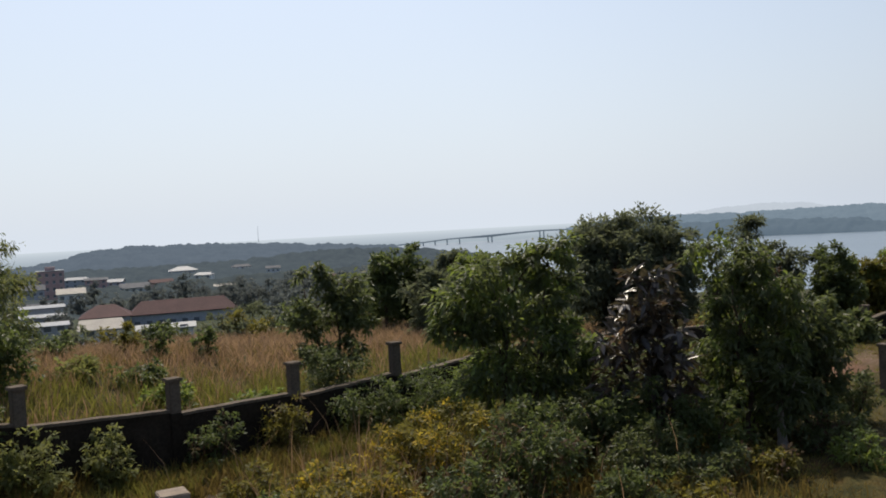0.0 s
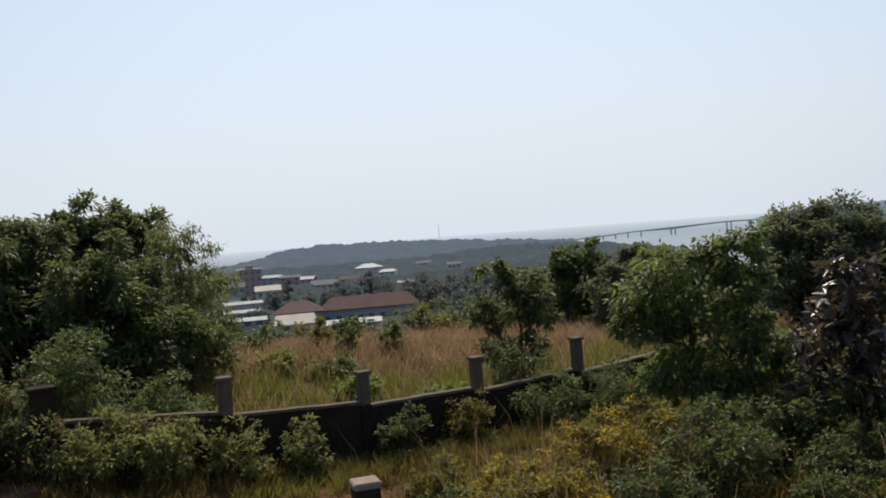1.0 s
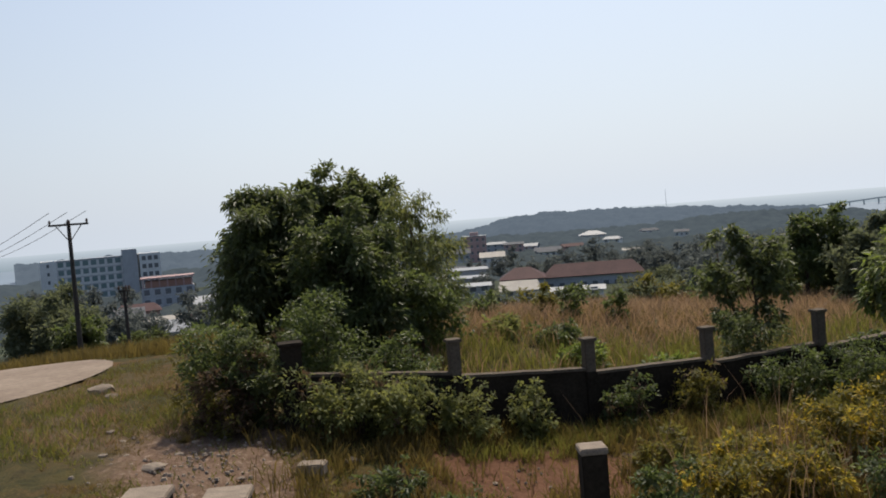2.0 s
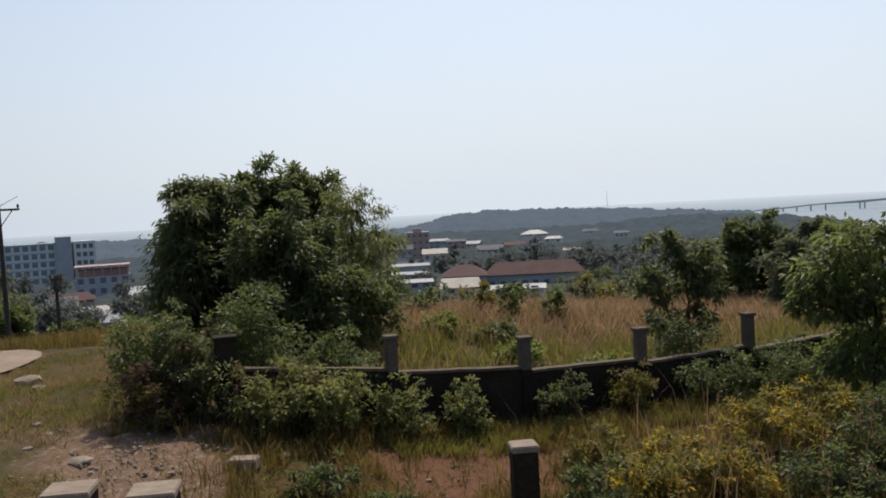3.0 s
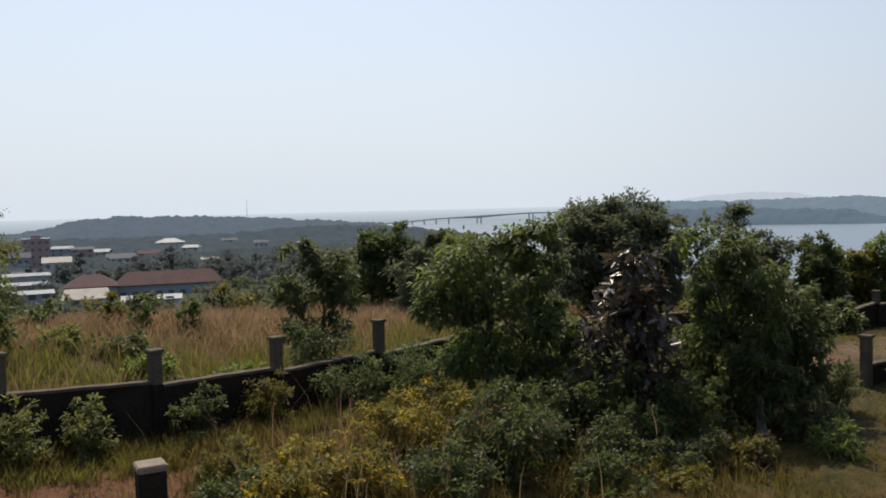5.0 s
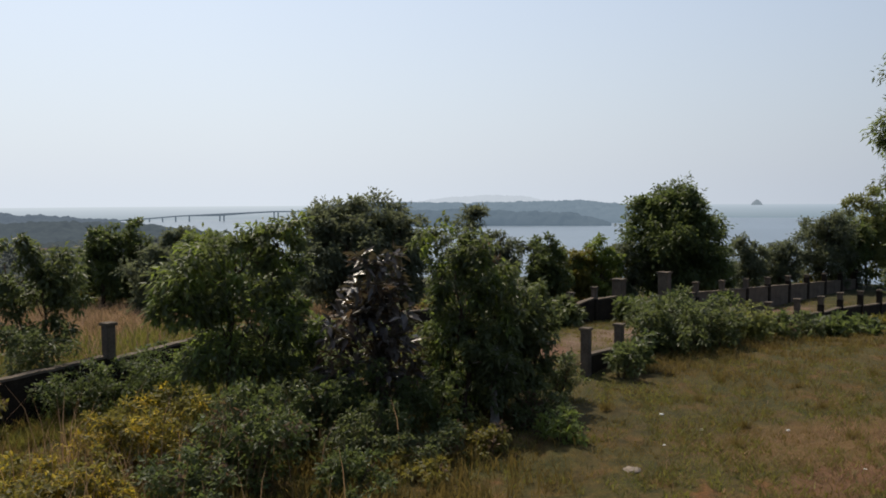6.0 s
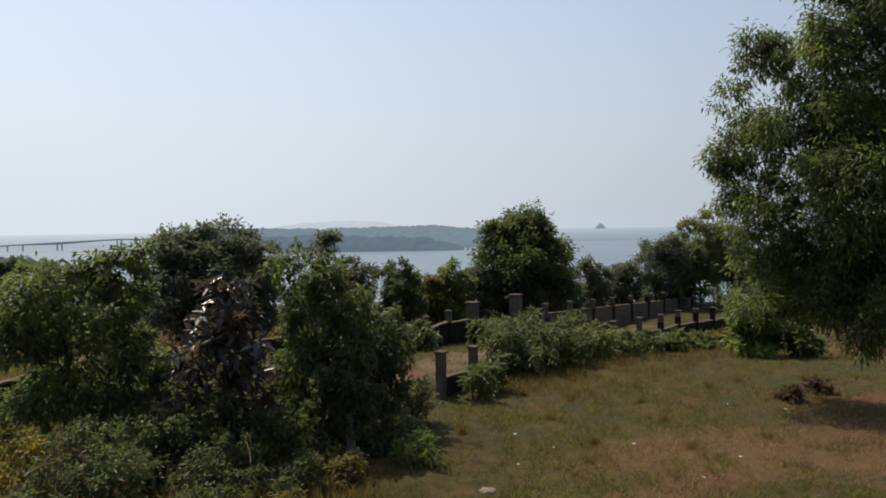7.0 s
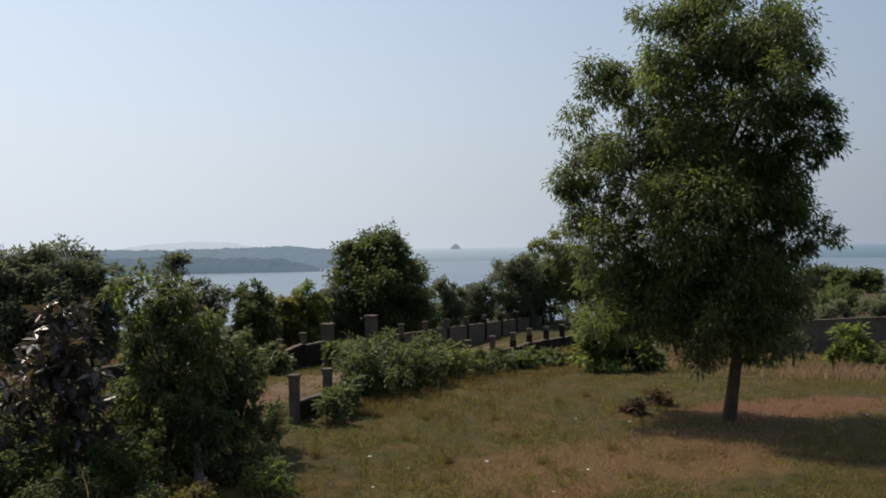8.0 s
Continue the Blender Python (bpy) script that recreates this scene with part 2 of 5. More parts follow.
turf = mix_node(n_, l_, 1.0, turf, ramp_node(n_, l_, noise_node(n_, l_, 22, 6, 0.8), [(0.32, (0.42, 0.44, 0.44)), (0.5, (1.0, 1.0, 1.0)), (0.7, (1.7, 1.55, 1.4))]), "MULTIPLY")
turf = mix_node(n_, l_, 1.0, turf, ramp_node(n_, l_, noise_node(n_, l_, 3.2, 6, 0.7), [(0.34, (0.52, 0.58, 0.55)), (0.5, (1.0, 1.0, 1.0)), (0.66, (1.4, 1.25, 1.2))]), "MULTIPLY")
red = ramp_node(n_, l_, fine, [(0.3, (0.09, 0.038, 0.02)), (0.7, (0.19, 0.090, 0.052))])
pale = ramp_node(n_, l_, fine, [(0.3, (0.10, 0.058, 0.037)), (0.55, (0.19, 0.12, 0.082)), (0.72, (0.38, 0.29, 0.22))])
straw = ramp_node(n_, l_, fine, [(0.3, (0.080, 0.047, 0.017)), (0.7, (0.175, 0.098, 0.040))])
geo_ = n_.new("ShaderNodeNewGeometry")


def worn(centre, radii, turn, tone, most, under):
    """Lay a worn patch with a ragged edge over the turf."""
    sub, rot, div, length = (n_.new("ShaderNodeVectorMath") for _ in range(4))
    rot = n_.new("ShaderNodeVectorRotate")
    rot.rotation_type = "Z_AXIS"
    sub.operation, div.operation, length.operation = "SUBTRACT", "DIVIDE", "LENGTH"
    sub.inputs[1].default_value, div.inputs[1].default_value = (*centre, 0), (radii[0] * 1.6, radii[1] * 1.6, 1e6)
    rot.inputs["Angle"].default_value = radians(-turn)
    l_.new(geo_.outputs["Position"], sub.inputs[0])
    l_.new(sub.outputs[0], rot.inputs["Vector"])
    l_.new(rot.outputs[0], div.inputs[0])
    l_.new(div.outputs[0], length.inputs[0])
    add = n_.new("ShaderNodeMath")
    add.operation = "MULTIPLY_ADD"
    l_.new(mid, add.inputs[0])
    add.inputs[1].default_value = 0.7
    l_.new(length.outputs["Value"], add.inputs[2])
    mask = ramp_node(n_, l_, add.outputs[0], [(0.0, (1, 1, 1)), (0.80, (1, 1, 1)), (1.0, (0, 0, 0))])
    half = n_.new("ShaderNodeMath")
    half.operation = "MULTIPLY"
    l_.new(mask, half.inputs[0])
    half.inputs[1].default_value = most
    return mix_node(n_, l_, half.outputs[0], under, tone)


# centre, half sizes, turn in degrees, kind, strength
WORN = [((-5.0, 12.6), (2.2, 1.7), 15, "red", 0.9), ((-8.8, 9.7), (4.1, 1.7), -42, "pale", 0.9), ((-13.2, 11.2), (2.6, 1.0), -40, "pale", 0.4),
        ((13.2, 11.4), (5.5, 2.0), -14, "straw", 0.75), ((19.6, 12.6), (4.0, 1.4), -20, "red", 0.8), ((9.6, 10.6), (1.6, 0.7), 10, "red", 0.6), ((-15.5, 15.5), (3.5, 2.0), 30, "straw", 0.4), ((19.0, 28.4), (13.0, 1.7), 34, "pale", 0.75),
        ((9.0, 22.2), (3.0, 1.6), 60, "red", 0.6)]
# beyond the field the land is overgrown with dark scrub
out_ = n_.new("ShaderNodeVectorMath")
out_.operation = "LENGTH"
l_.new(geo_.outputs["Position"], out_.inputs[0])
per_km = n_.new("ShaderNodeMath")
per_km.operation = "MULTIPLY"
per_km.inputs[1].default_value = 0.01
l_.new(out_.outputs["Value"], per_km.inputs[0])
scrub = ramp_node(n_, l_, noise_node(n_, l_, 0.06, 6, 0.7), [(0.35, (0.022, 0.032, 0.016)), (0.6, (0.05, 0.06, 0.03)), (0.75, (0.10, 0.09, 0.05))])
colour = mix_node(n_, l_, ramp_node(n_, l_, per_km.outputs[0], [(0.45, (0, 0, 0)), (0.62, (1, 1, 1))]), turf, scrub)
for centre, radii, turn, tone, most in WORN:
    colour = worn(centre, radii, turn, {"red": red, "pale": pale, "straw": straw}[tone], most, colour)
l_.new(colour, b_.inputs["Base Color"])
b_.inputs["Roughness"].default_value, b_.inputs["Specular IOR Level"].default_value = 0.95, 0.2
bump_node(n_, l_, b_, fine, 0.8, 0.05)


# ---- building tools ----
def smooth(a, b, v):
    """0 below a, 1 above b, soft between."""
    k = np.clip((v - a) / (b - a), 0.0, 1.0)
    return k * k * (3 - 2 * k)


def ground_z(x, y):
    """Height of the land at a place of the plan: lawn by the walls, a slope down to the town, the shore, the sea bed."""
    x, y = np.asarray(x, float), np.asarray(y, float)
    r = np.hypot(x, y)
    az = np.degrees(np.arctan2(-x, y))
    near = 0.8 * smooth(4.5, 9.5, -x) * (1 - smooth(24, 42, r)) - 0.25 * smooth(2, 8, x) * smooth(22, 34, r)
    near = near - 0.85 * smooth(26, 44, r)
    town = np.interp(r, [0, 44, 60, 150, 230, 400, 600, 900, 1150, 1300], [0, 0, -2.5, -12.2, -16.3, -19.5, -24.0, -29.0, -42, -60])
    shore = np.interp(r, [0, 60, 120, 450, 600], [0, 0, -9, -45, -60])
    east = np.interp(r, [0, 125, 220, 600, 700], [0, 0, -12, -45, -60])
    a = smooth(-14, 0, az)
    b = smooth(-54, -48, az)
    far = town * a + shore * (1 - a) * b + east * (1 - b)
    return near + np.where(np.abs(az) > 110, 0.0, far)


def gz(x, y):
    return float(ground_z(x, y))


def mesh_object(name, verts, faces, mat, parent=None, label="", smooth_faces=False):
    """verts and faces (arrays or lists) as one mesh object."""
    me = bpy.data.meshes.new(name)
    verts = np.asarray(verts, np.float32)
    if isinstance(faces, np.ndarray):
        k = faces.shape[1]
        me.vertices.add(len(verts))
        me.vertices.foreach_set("co", verts.ravel())
        me.loops.add(faces.size)
        me.loops.foreach_set("vertex_index", faces.astype(np.int32).ravel())
        me.polygons.add(len(faces))
        me.polygons.foreach_set("loop_start", np.arange(0, faces.size, k, dtype=np.int32))
        me.update(calc_edges=True)
    else:
        me.from_pydata(verts.tolist(), [], faces)
    if smooth_faces:
        me.polygons.foreach_set("use_smooth", np.ones(len(me.polygons), bool))
    me.materials.append(mat)
    ob = new(name, me)
    if parent is not None:
        ob.parent = parent
    return tagged(ob, label)


def part(name, bm, mat, parent=None, label=""):
    """A bmesh as one mesh object under a thing or a part."""
    me = bpy.data.meshes.new(name)
    bm.to_mesh(me)
    bm.free()
    me.materials.append(mat)
    ob = new(name, me)
    ob.parent = parent
    return tagged(ob, label)


def block(sx, sy, sz, at=(0, 0, 0), bevel=0.0, turn=0.0, bm=None):
    """A box that stands on at, bevelled, turned about z."""
    own = bmesh.new()
    bmesh.ops.create_cube(own, size=1.0, matrix=Matrix.Diagonal((sx, sy, sz, 1)))
    if bevel:
        bmesh.ops.bevel(own, geom=own.edges[:], offset=bevel, segments=2, affect="EDGES")
    bmesh.ops.transform(own, matrix=pose(at[0], at[1], at[2] + sz / 2, 0, 0, turn), verts=own.verts[:])
    if bm is None:
        return own
    me = bpy.data.meshes.new("piece")
    own.to_mesh(me)
    own.free()
    bm.from_mesh(me)
    bpy.data.meshes.remove(me)
    return bm


def thing(name, x, y, z, turn, label, category, group="", kind=""):
    ob = new(name)
    ob.matrix_world = pose(x, y, z, 0, 0, turn)
    return tagged(ob, label, category, group, kind)


def tubes(rng, paths, sides=6):
    """Tapered tubes along paths of (points, radii)."""
    verts, faces = [], []
    ring = np.linspace(0, 2 * np.pi, sides, endpoint=False)
    for pts, radii in paths:
        pts = np.asarray(pts, float)
        start = len(verts)
        for i, (p, r) in enumerate(zip(pts, radii)):
            d = pts[min(i + 1, len(pts) - 1)] - pts[max(i - 1, 0)]
            d = d / (np.linalg.norm(d) + 1e-9)
            side = np.cross(d, (0.31, 0.95, 0.05))
            side /= np.linalg.norm(side) + 1e-9
            up = np.cross(side, d)
            wob = r * (1 + 0.12 * rng.standard_normal(sides))
            verts += [p + w * (np.cos(a) * side + np.sin(a) * up) for a, w in zip(ring, wob)]
        for i in range(len(pts) - 1):
            for k in range(sides):
                a, b = start + i * sides + k, start + i * sides + (k + 1) % sides
                faces.append((a, b, b + sides, a + sides))
        faces.append(tuple(start + (len(pts) - 1) * sides + k for k in range(sides)))
    return verts, faces


def bent(rng, a, b, n=6, wander=0.08):
    a, b = np.asarray(a, float), np.asarray(b, float)
    k = np.linspace(0, 1, n)[:, None]
    pts = a + (b - a) * k
    span = np.linalg.norm(b - a)
    pts[1:-1] += rng.standard_normal((n - 2, 3)) * wander * span
    pts[:, 2] += np.sin(np.pi * k[:, 0]) * 0.06 * span
    return pts


def leaves(rng, centres, spread, per, length, width, droop=0.35, outward=None):
    """Leaf blades, each two facets folded at the midrib, in clusters round the centres."""
    n = len(centres) * per
    c = np.repeat(centres, per, 0)
    off = rng.standard_normal((n, 3)) * np.repeat(spread, per, 0)[:, None] * (0.62, 0.62, 0.5)
    base = c + off
    way = rng.standard_normal((n, 3)) + 1.3 * off / (np.linalg.norm(off, axis=1, keepdims=True) + 1e-6)
    if outward is not None:
        way += 0.8 * np.repeat(outward, per, 0)
    way[:, 2] -= droop * 2
    way /= np.linalg.norm(way, axis=1, keepdims=True)
    side = np.cross(way, rng.standard_normal((n, 3)))
    flat = np.cross(way, (0, 0, 1.0))
    side = side / (np.linalg.norm(side, axis=1, keepdims=True) + 1e-6) * 0.45 + flat
    side /= np.linalg.norm(side, axis=1, keepdims=True) + 1e-6
    nrm = np.cross(side, way)
    ln = (length * (0.65 + 0.7 * rng.random(n)))[:, None]
    wd = (width * (0.7 + 0.6 * rng.random(n)))[:, None] / 2
    mid = base + way * ln * 0.45
    v = np.empty((n, 4, 3))
    v[:, 0] = base
    v[:, 1] = mid + side * wd + nrm * wd * 0.35
    v[:, 2] = base + way * ln - (0, 0, 1) * ln * 0.12
    v[:, 3] = mid - side * wd + nrm * wd * 0.35
    k = np.arange(n)[:, None] * 4
    f = np.concatenate([k + (0, 1, 2), k + (0, 2, 3)], 1).reshape(-1, 3)
    return v.reshape(-1, 3), f


def clusters(rng, lobes, each):
    """Cluster centres for ellipsoid lobes (x, y, z, rx, ry, rz): every lobe breaks up into tufts of uneven size with gaps between them.
    Gives the centres, their spread and their outward way."""
    out, spread, ways = [], [], []
    for x, y, z, rx, ry, rz in lobes:
        size = (rx * ry * rz) ** (1 / 3)
        n = max(6, int(each * size ** 2))
        m = int(np.clip(7 + 7 * size, 6, 20))
        d = rng.standard_normal((m, 3))
        d /= np.linalg.norm(d, axis=1, keepdims=True)
        heart = d * (0.30 + 0.55 * rng.random((m, 1)) ** 0.7) * (rx, ry, rz)
        reach = size * (0.26 + 0.28 * rng.random(m))
        pick = rng.choice(m, n, p=reach ** 2 / (reach ** 2).sum())
        e = rng.standard_normal((n, 3)) + 0.9 * d[pick] + (0, 0, 0.35)
        e /= np.linalg.norm(e, axis=1, keepdims=True)
        off = heart[pick] + e * (reach[pick] * (0.35 + 0.65 * rng.random(n) ** 0.5))[:, None]
        out.append(np.array([x, y, z]) + off)
        spread.append(reach[pick] * (0.25 + 0.3 * rng.random(n)))
        ways.append(e)
    return np.concatenate(out), np.concatenate(spread), np.concatenate(ways)


def auto_lobes(rng, w, z0, z1, n=9, cone=0.0):
    """Lobes that fill a crown w wide between two heights; cone above 0 narrows it upwards."""
    lobes = []
    for i in range(n):
        k = (i + 0.5) / n
        z = z0 + (z1 - z0) * (0.12 + 0.76 * k)
        half = w / 2 * np.sqrt(max(0.08, 1 - (2 * k - 1) ** 2 * 0.75)) * (1 - cone * k)
        a, q = i * 2.4 + rng.random(), half * (0.30 + 0.32 * rng.random())
        r = 1.1 * max(0.28 * half + 0.12 * w, half - q * 0.75)
        lobes.append((q * np.cos(a), q * np.sin(a), z, r, r, min(r, (z1 - z0) * 0.32)))
    return lobes


def tree(name, label, x, y, lobes, leafage, seed, bark=BARK, trunk=0.10, each=60, per=14, length=0.16, width=0.06,
         droop=0.35, stems=1, turn=0.0, group="", category="tree", second=None, z=None, twigs=3):
    """A tree or shrub: trunk and limbs in one mesh, the crown of single leaves in another."""
    rng = np.random.default_rng(seed)
    base = gz(x, y) if z is None else z
    ob = thing(name, x, y, base, turn, label, category, group)
    low, top = min(q[2] - q[5] for q in lobes), max(q[2] + q[5] for q in lobes)
    paths = []
    for s in range(stems):
        a = s * 2.4 + rng.random()
        foot = np.array([np.cos(a), np.sin(a), 0]) * (0.0 if stems == 1 else trunk * 2.2)
        tall = max(lobes, key=lambda q: q[2])
        head = np.array([tall[0] * 0.7, tall[1] * 0.7, low + (top - low) * 0.75]) + (foot * 4 if stems > 1 else 0)
        stem = bent(rng, foot - (0, 0, 0.1), head, 8, 0.012)
        paths.append((stem, np.linspace(trunk, trunk * 0.25, 8) * (1 + 0.35 * np.exp(-np.arange(8) * 2.0))))
        for q in lobes[s::stems]:
            k = int(np.clip(np.interp(q[2] - q[5] * 1.2, stem[:, 2], np.arange(8)), 2, 6))
            paths.append((bent(rng, stem[k], q[:3], 5, 0.07), np.linspace(trunk * 0.38, trunk * 0.08, 5)))
            for _ in range(twigs):
                d = rng.standard_normal(3)
                d /= np.linalg.norm(d)
                paths.append((bent(rng, np.asarray(q[:3]) * 0.9 + stem[k] * 0.1, np.asarray(q[:3]) + d * np.asarray(q[3:]) * 0.8, 4, 0.08), np.linspace(trunk * 0.16, trunk * 0.04, 4)))
    v, f = tubes(rng, paths)
    mesh_object("trunk", v, f, bark, ob, smooth_faces=True)
    c, sp, ways = clusters(rng, lobes, each)
    if second is not None:
        pick = rng.random(len(c)) < second[1]
        v, f = leaves(rng, c[pick], sp[pick], per, length, width, droop, ways[pick])
        mesh_object("crown", v, f, second[0], ob, second[2])
        c, sp, ways = c[~pick], sp[~pick], ways[~pick]
    v, f = leaves(rng, c, sp, per, length, width, droop, ways)
    mesh_object("crown", v, f, leafage, ob)
    return ob


def blades(name, label, xy, high, wide, mat, rng, lean=0.5, category="grass", simple=False):
    """Grass blades at places of the plan, one sheet of stuff."""
    n = len(xy)
    z = ground_z(xy[:, 0], xy[:, 1])
    a = rng.random(n) * 2 * np.pi
    h = high * (0.5 + rng.random(n))
    side = np.stack([np.cos(a), np.sin(a), 0 * a], 1) * (wide * (0.6 + 0.8 * rng.random(n)) / 2)[:, None]
    tilt = rng.standard_normal((n, 2)) * lean * 0.6 * h[:, None]
    foot = np.c_[xy, z - 0.02]
    if simple:
        v = np.empty((n, 3, 3))
        v[:, 0], v[:, 1], v[:, 2] = foot - side, foot + side, foot + np.c_[tilt, h]
        return tagged(mesh_object(name, v.reshape(-1, 3), np.arange(3 * n).reshape(-1, 3), mat), label, category, kind="stuff")
    v = np.empty((n, 5, 3))
    v[:, 0], v[:, 1] = foot - side, foot + side
    mid = foot + np.c_[tilt * 0.35, h * 0.6]
    v[:, 2], v[:, 3] = mid + side * 0.75, mid - side * 0.75
    v[:, 4] = foot + np.c_[tilt, h]
    k = np.arange(n)[:, None] * 5
    f = np.concatenate([k + (0, 1, 2), k + (0, 2, 3), k + (3, 2, 4)], 1).reshape(-1, 3)
    return tagged(mesh_object(name, v.reshape(-1, 3), f, mat), label, category, kind="stuff")


# ---- land, sea and distance ----
azs = np.radians(np.r_[np.arange(-180, -72, 6), np.arange(-72, 60, 0.75), np.arange(60, 180, 6)])
rads = np.r_[0.5, np.arange(2, 9, 1.5), np.arange(9, 50, 0.7), np.geomspace(50, 4900, 60)]
ga, gr = np.meshgrid(azs, rads)
gx, gy = -np.sin(ga) * gr, np.cos(ga) * gr
rng = np.random.default_rng(3)
gh = ground_z(gx, gy) + rng.standard_normal(gx.shape) * 0.025 * (gr > 4) * (gr < 60)
gv = np.stack([gx, gy, gh], -1).reshape(-1, 3)
na, nr = len(azs), len(rads)
quads = [(i * na + j, (i + 1) * na + j, (i + 1) * na + (j + 1) % na, i * na + (j + 1) % na) for i in range(nr - 1) for j in range(na)]
ground = mesh_object("ground", gv, quads + [tuple(range(na))], LAND, smooth_faces=True)
tagged(ground, "dry turf with red laterite patches sloping to the town", "ground", kind="structure")

sea_rim = [(1900 * math.cos(a), 1900 * math.sin(a), -40.0) for a in np.linspace(0, 2 * math.pi, 96, endpoint=False)]
tagged(mesh_object("water", sea_rim, [tuple(range(96))], SEA), "pale blue-green sea under haze", "sea", kind="structure")

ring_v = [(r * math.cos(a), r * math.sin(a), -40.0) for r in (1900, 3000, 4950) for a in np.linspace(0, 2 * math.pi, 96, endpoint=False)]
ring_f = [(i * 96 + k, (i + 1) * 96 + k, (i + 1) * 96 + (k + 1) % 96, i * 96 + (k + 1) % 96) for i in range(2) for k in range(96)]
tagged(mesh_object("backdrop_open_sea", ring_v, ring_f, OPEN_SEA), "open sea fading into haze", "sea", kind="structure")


def far_land(name, label, az0, az1, r0, r1, profile, tone, grain, seed, bottom=-45.0, step=None):
    """A stretch of far wooded land between two azimuths and distances. profile: (azimuth, elevation of the crest in degrees)."""
    rng = np.random.default_rng(seed)
    mid = (r0 + r1) / 2
    step = step or grain * 0.36
    cols = int(abs(az0 - az1) * math.pi / 180 * mid / step)
    rows = max(8, int((r1 - r0) / step / 2))
    A, K = np.meshgrid(np.linspace(az0, az1, cols), np.linspace(0, 1, rows))
    Rr = r0 + (r1 - r0) * K
    az_p, el_p = zip(*sorted(profile))
    crest = 4.2 + mid * np.tan(np.radians(np.interp(A, az_p, el_p)))
    X, Y = -np.sin(np.radians(A)) * Rr, np.cos(np.radians(A)) * Rr
    rise = np.sin(np.pi * np.clip(K, 0, 1)) ** 0.6
    Z = bottom + (crest - bottom - grain * 0.5) * rise
    bump = np.zeros_like(Z)
    for i in range(rows):
        for j in range(cols):
            p = Vector((X[i, j] / grain, Y[i, j] / grain, seed))
            bump[i, j] = math.sqrt(max(0.0, 1 - (1.25 * noise.voronoi(p * 0.9)[0][0]) ** 2)) * 1.7 - 1.2 + noise.noise(p * 0.35) * 1.0 + noise.noise(p * 3.1) * 0.3
    Z += bump * grain * 0.45 * np.clip(rise * 1.5, 0, 1) + rng.random(Z.shape) * grain * 0.12
    k = np.arange(rows * cols).reshape(rows, cols)
    f = np.stack([k[:-1, :-1], k[:-1, 1:], k[1:, 1:], k[1:, :-1]], -1).reshape(-1, 4)
    return tagged(mesh_object(name, np.stack([X, Y, Z], -1).reshape(-1, 3), f, tone), label, "hills", kind="structure")


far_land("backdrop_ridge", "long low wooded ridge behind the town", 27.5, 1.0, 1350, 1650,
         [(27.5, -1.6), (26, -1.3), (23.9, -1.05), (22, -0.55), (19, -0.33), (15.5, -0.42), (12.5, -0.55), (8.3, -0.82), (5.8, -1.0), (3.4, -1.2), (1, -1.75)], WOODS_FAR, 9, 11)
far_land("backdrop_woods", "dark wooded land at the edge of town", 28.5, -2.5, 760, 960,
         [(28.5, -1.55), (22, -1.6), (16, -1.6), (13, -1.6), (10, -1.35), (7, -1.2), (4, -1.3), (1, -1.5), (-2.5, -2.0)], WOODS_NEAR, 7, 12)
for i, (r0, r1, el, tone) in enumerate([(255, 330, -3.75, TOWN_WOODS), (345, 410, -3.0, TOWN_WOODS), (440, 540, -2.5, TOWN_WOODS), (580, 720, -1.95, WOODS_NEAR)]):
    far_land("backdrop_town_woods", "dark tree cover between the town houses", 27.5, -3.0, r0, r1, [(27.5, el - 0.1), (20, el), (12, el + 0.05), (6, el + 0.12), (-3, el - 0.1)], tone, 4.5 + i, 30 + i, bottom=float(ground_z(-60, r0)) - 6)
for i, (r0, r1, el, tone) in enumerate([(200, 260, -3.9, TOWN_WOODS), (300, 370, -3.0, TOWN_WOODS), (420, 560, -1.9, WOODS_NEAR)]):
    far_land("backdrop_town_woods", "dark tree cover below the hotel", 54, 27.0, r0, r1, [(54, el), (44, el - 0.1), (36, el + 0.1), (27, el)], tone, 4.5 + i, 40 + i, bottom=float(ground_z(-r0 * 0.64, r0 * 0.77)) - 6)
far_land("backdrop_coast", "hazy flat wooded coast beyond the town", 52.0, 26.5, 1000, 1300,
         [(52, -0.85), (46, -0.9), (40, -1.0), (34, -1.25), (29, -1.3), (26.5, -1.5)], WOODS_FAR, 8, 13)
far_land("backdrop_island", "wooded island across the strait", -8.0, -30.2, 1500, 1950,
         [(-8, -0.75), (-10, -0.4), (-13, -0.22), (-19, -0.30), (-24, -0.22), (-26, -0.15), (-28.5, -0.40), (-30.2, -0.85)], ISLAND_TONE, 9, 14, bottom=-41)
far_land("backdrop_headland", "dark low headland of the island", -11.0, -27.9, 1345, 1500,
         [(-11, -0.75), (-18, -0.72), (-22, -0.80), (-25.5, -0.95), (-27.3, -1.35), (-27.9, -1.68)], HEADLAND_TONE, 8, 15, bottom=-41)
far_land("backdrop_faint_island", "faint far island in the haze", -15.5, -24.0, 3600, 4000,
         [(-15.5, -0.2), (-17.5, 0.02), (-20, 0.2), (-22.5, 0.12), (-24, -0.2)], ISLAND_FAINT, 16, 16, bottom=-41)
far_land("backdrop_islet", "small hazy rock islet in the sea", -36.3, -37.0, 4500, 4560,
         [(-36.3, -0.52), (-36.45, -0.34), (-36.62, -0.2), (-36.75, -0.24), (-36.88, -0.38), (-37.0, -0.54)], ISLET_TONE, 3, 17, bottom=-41)

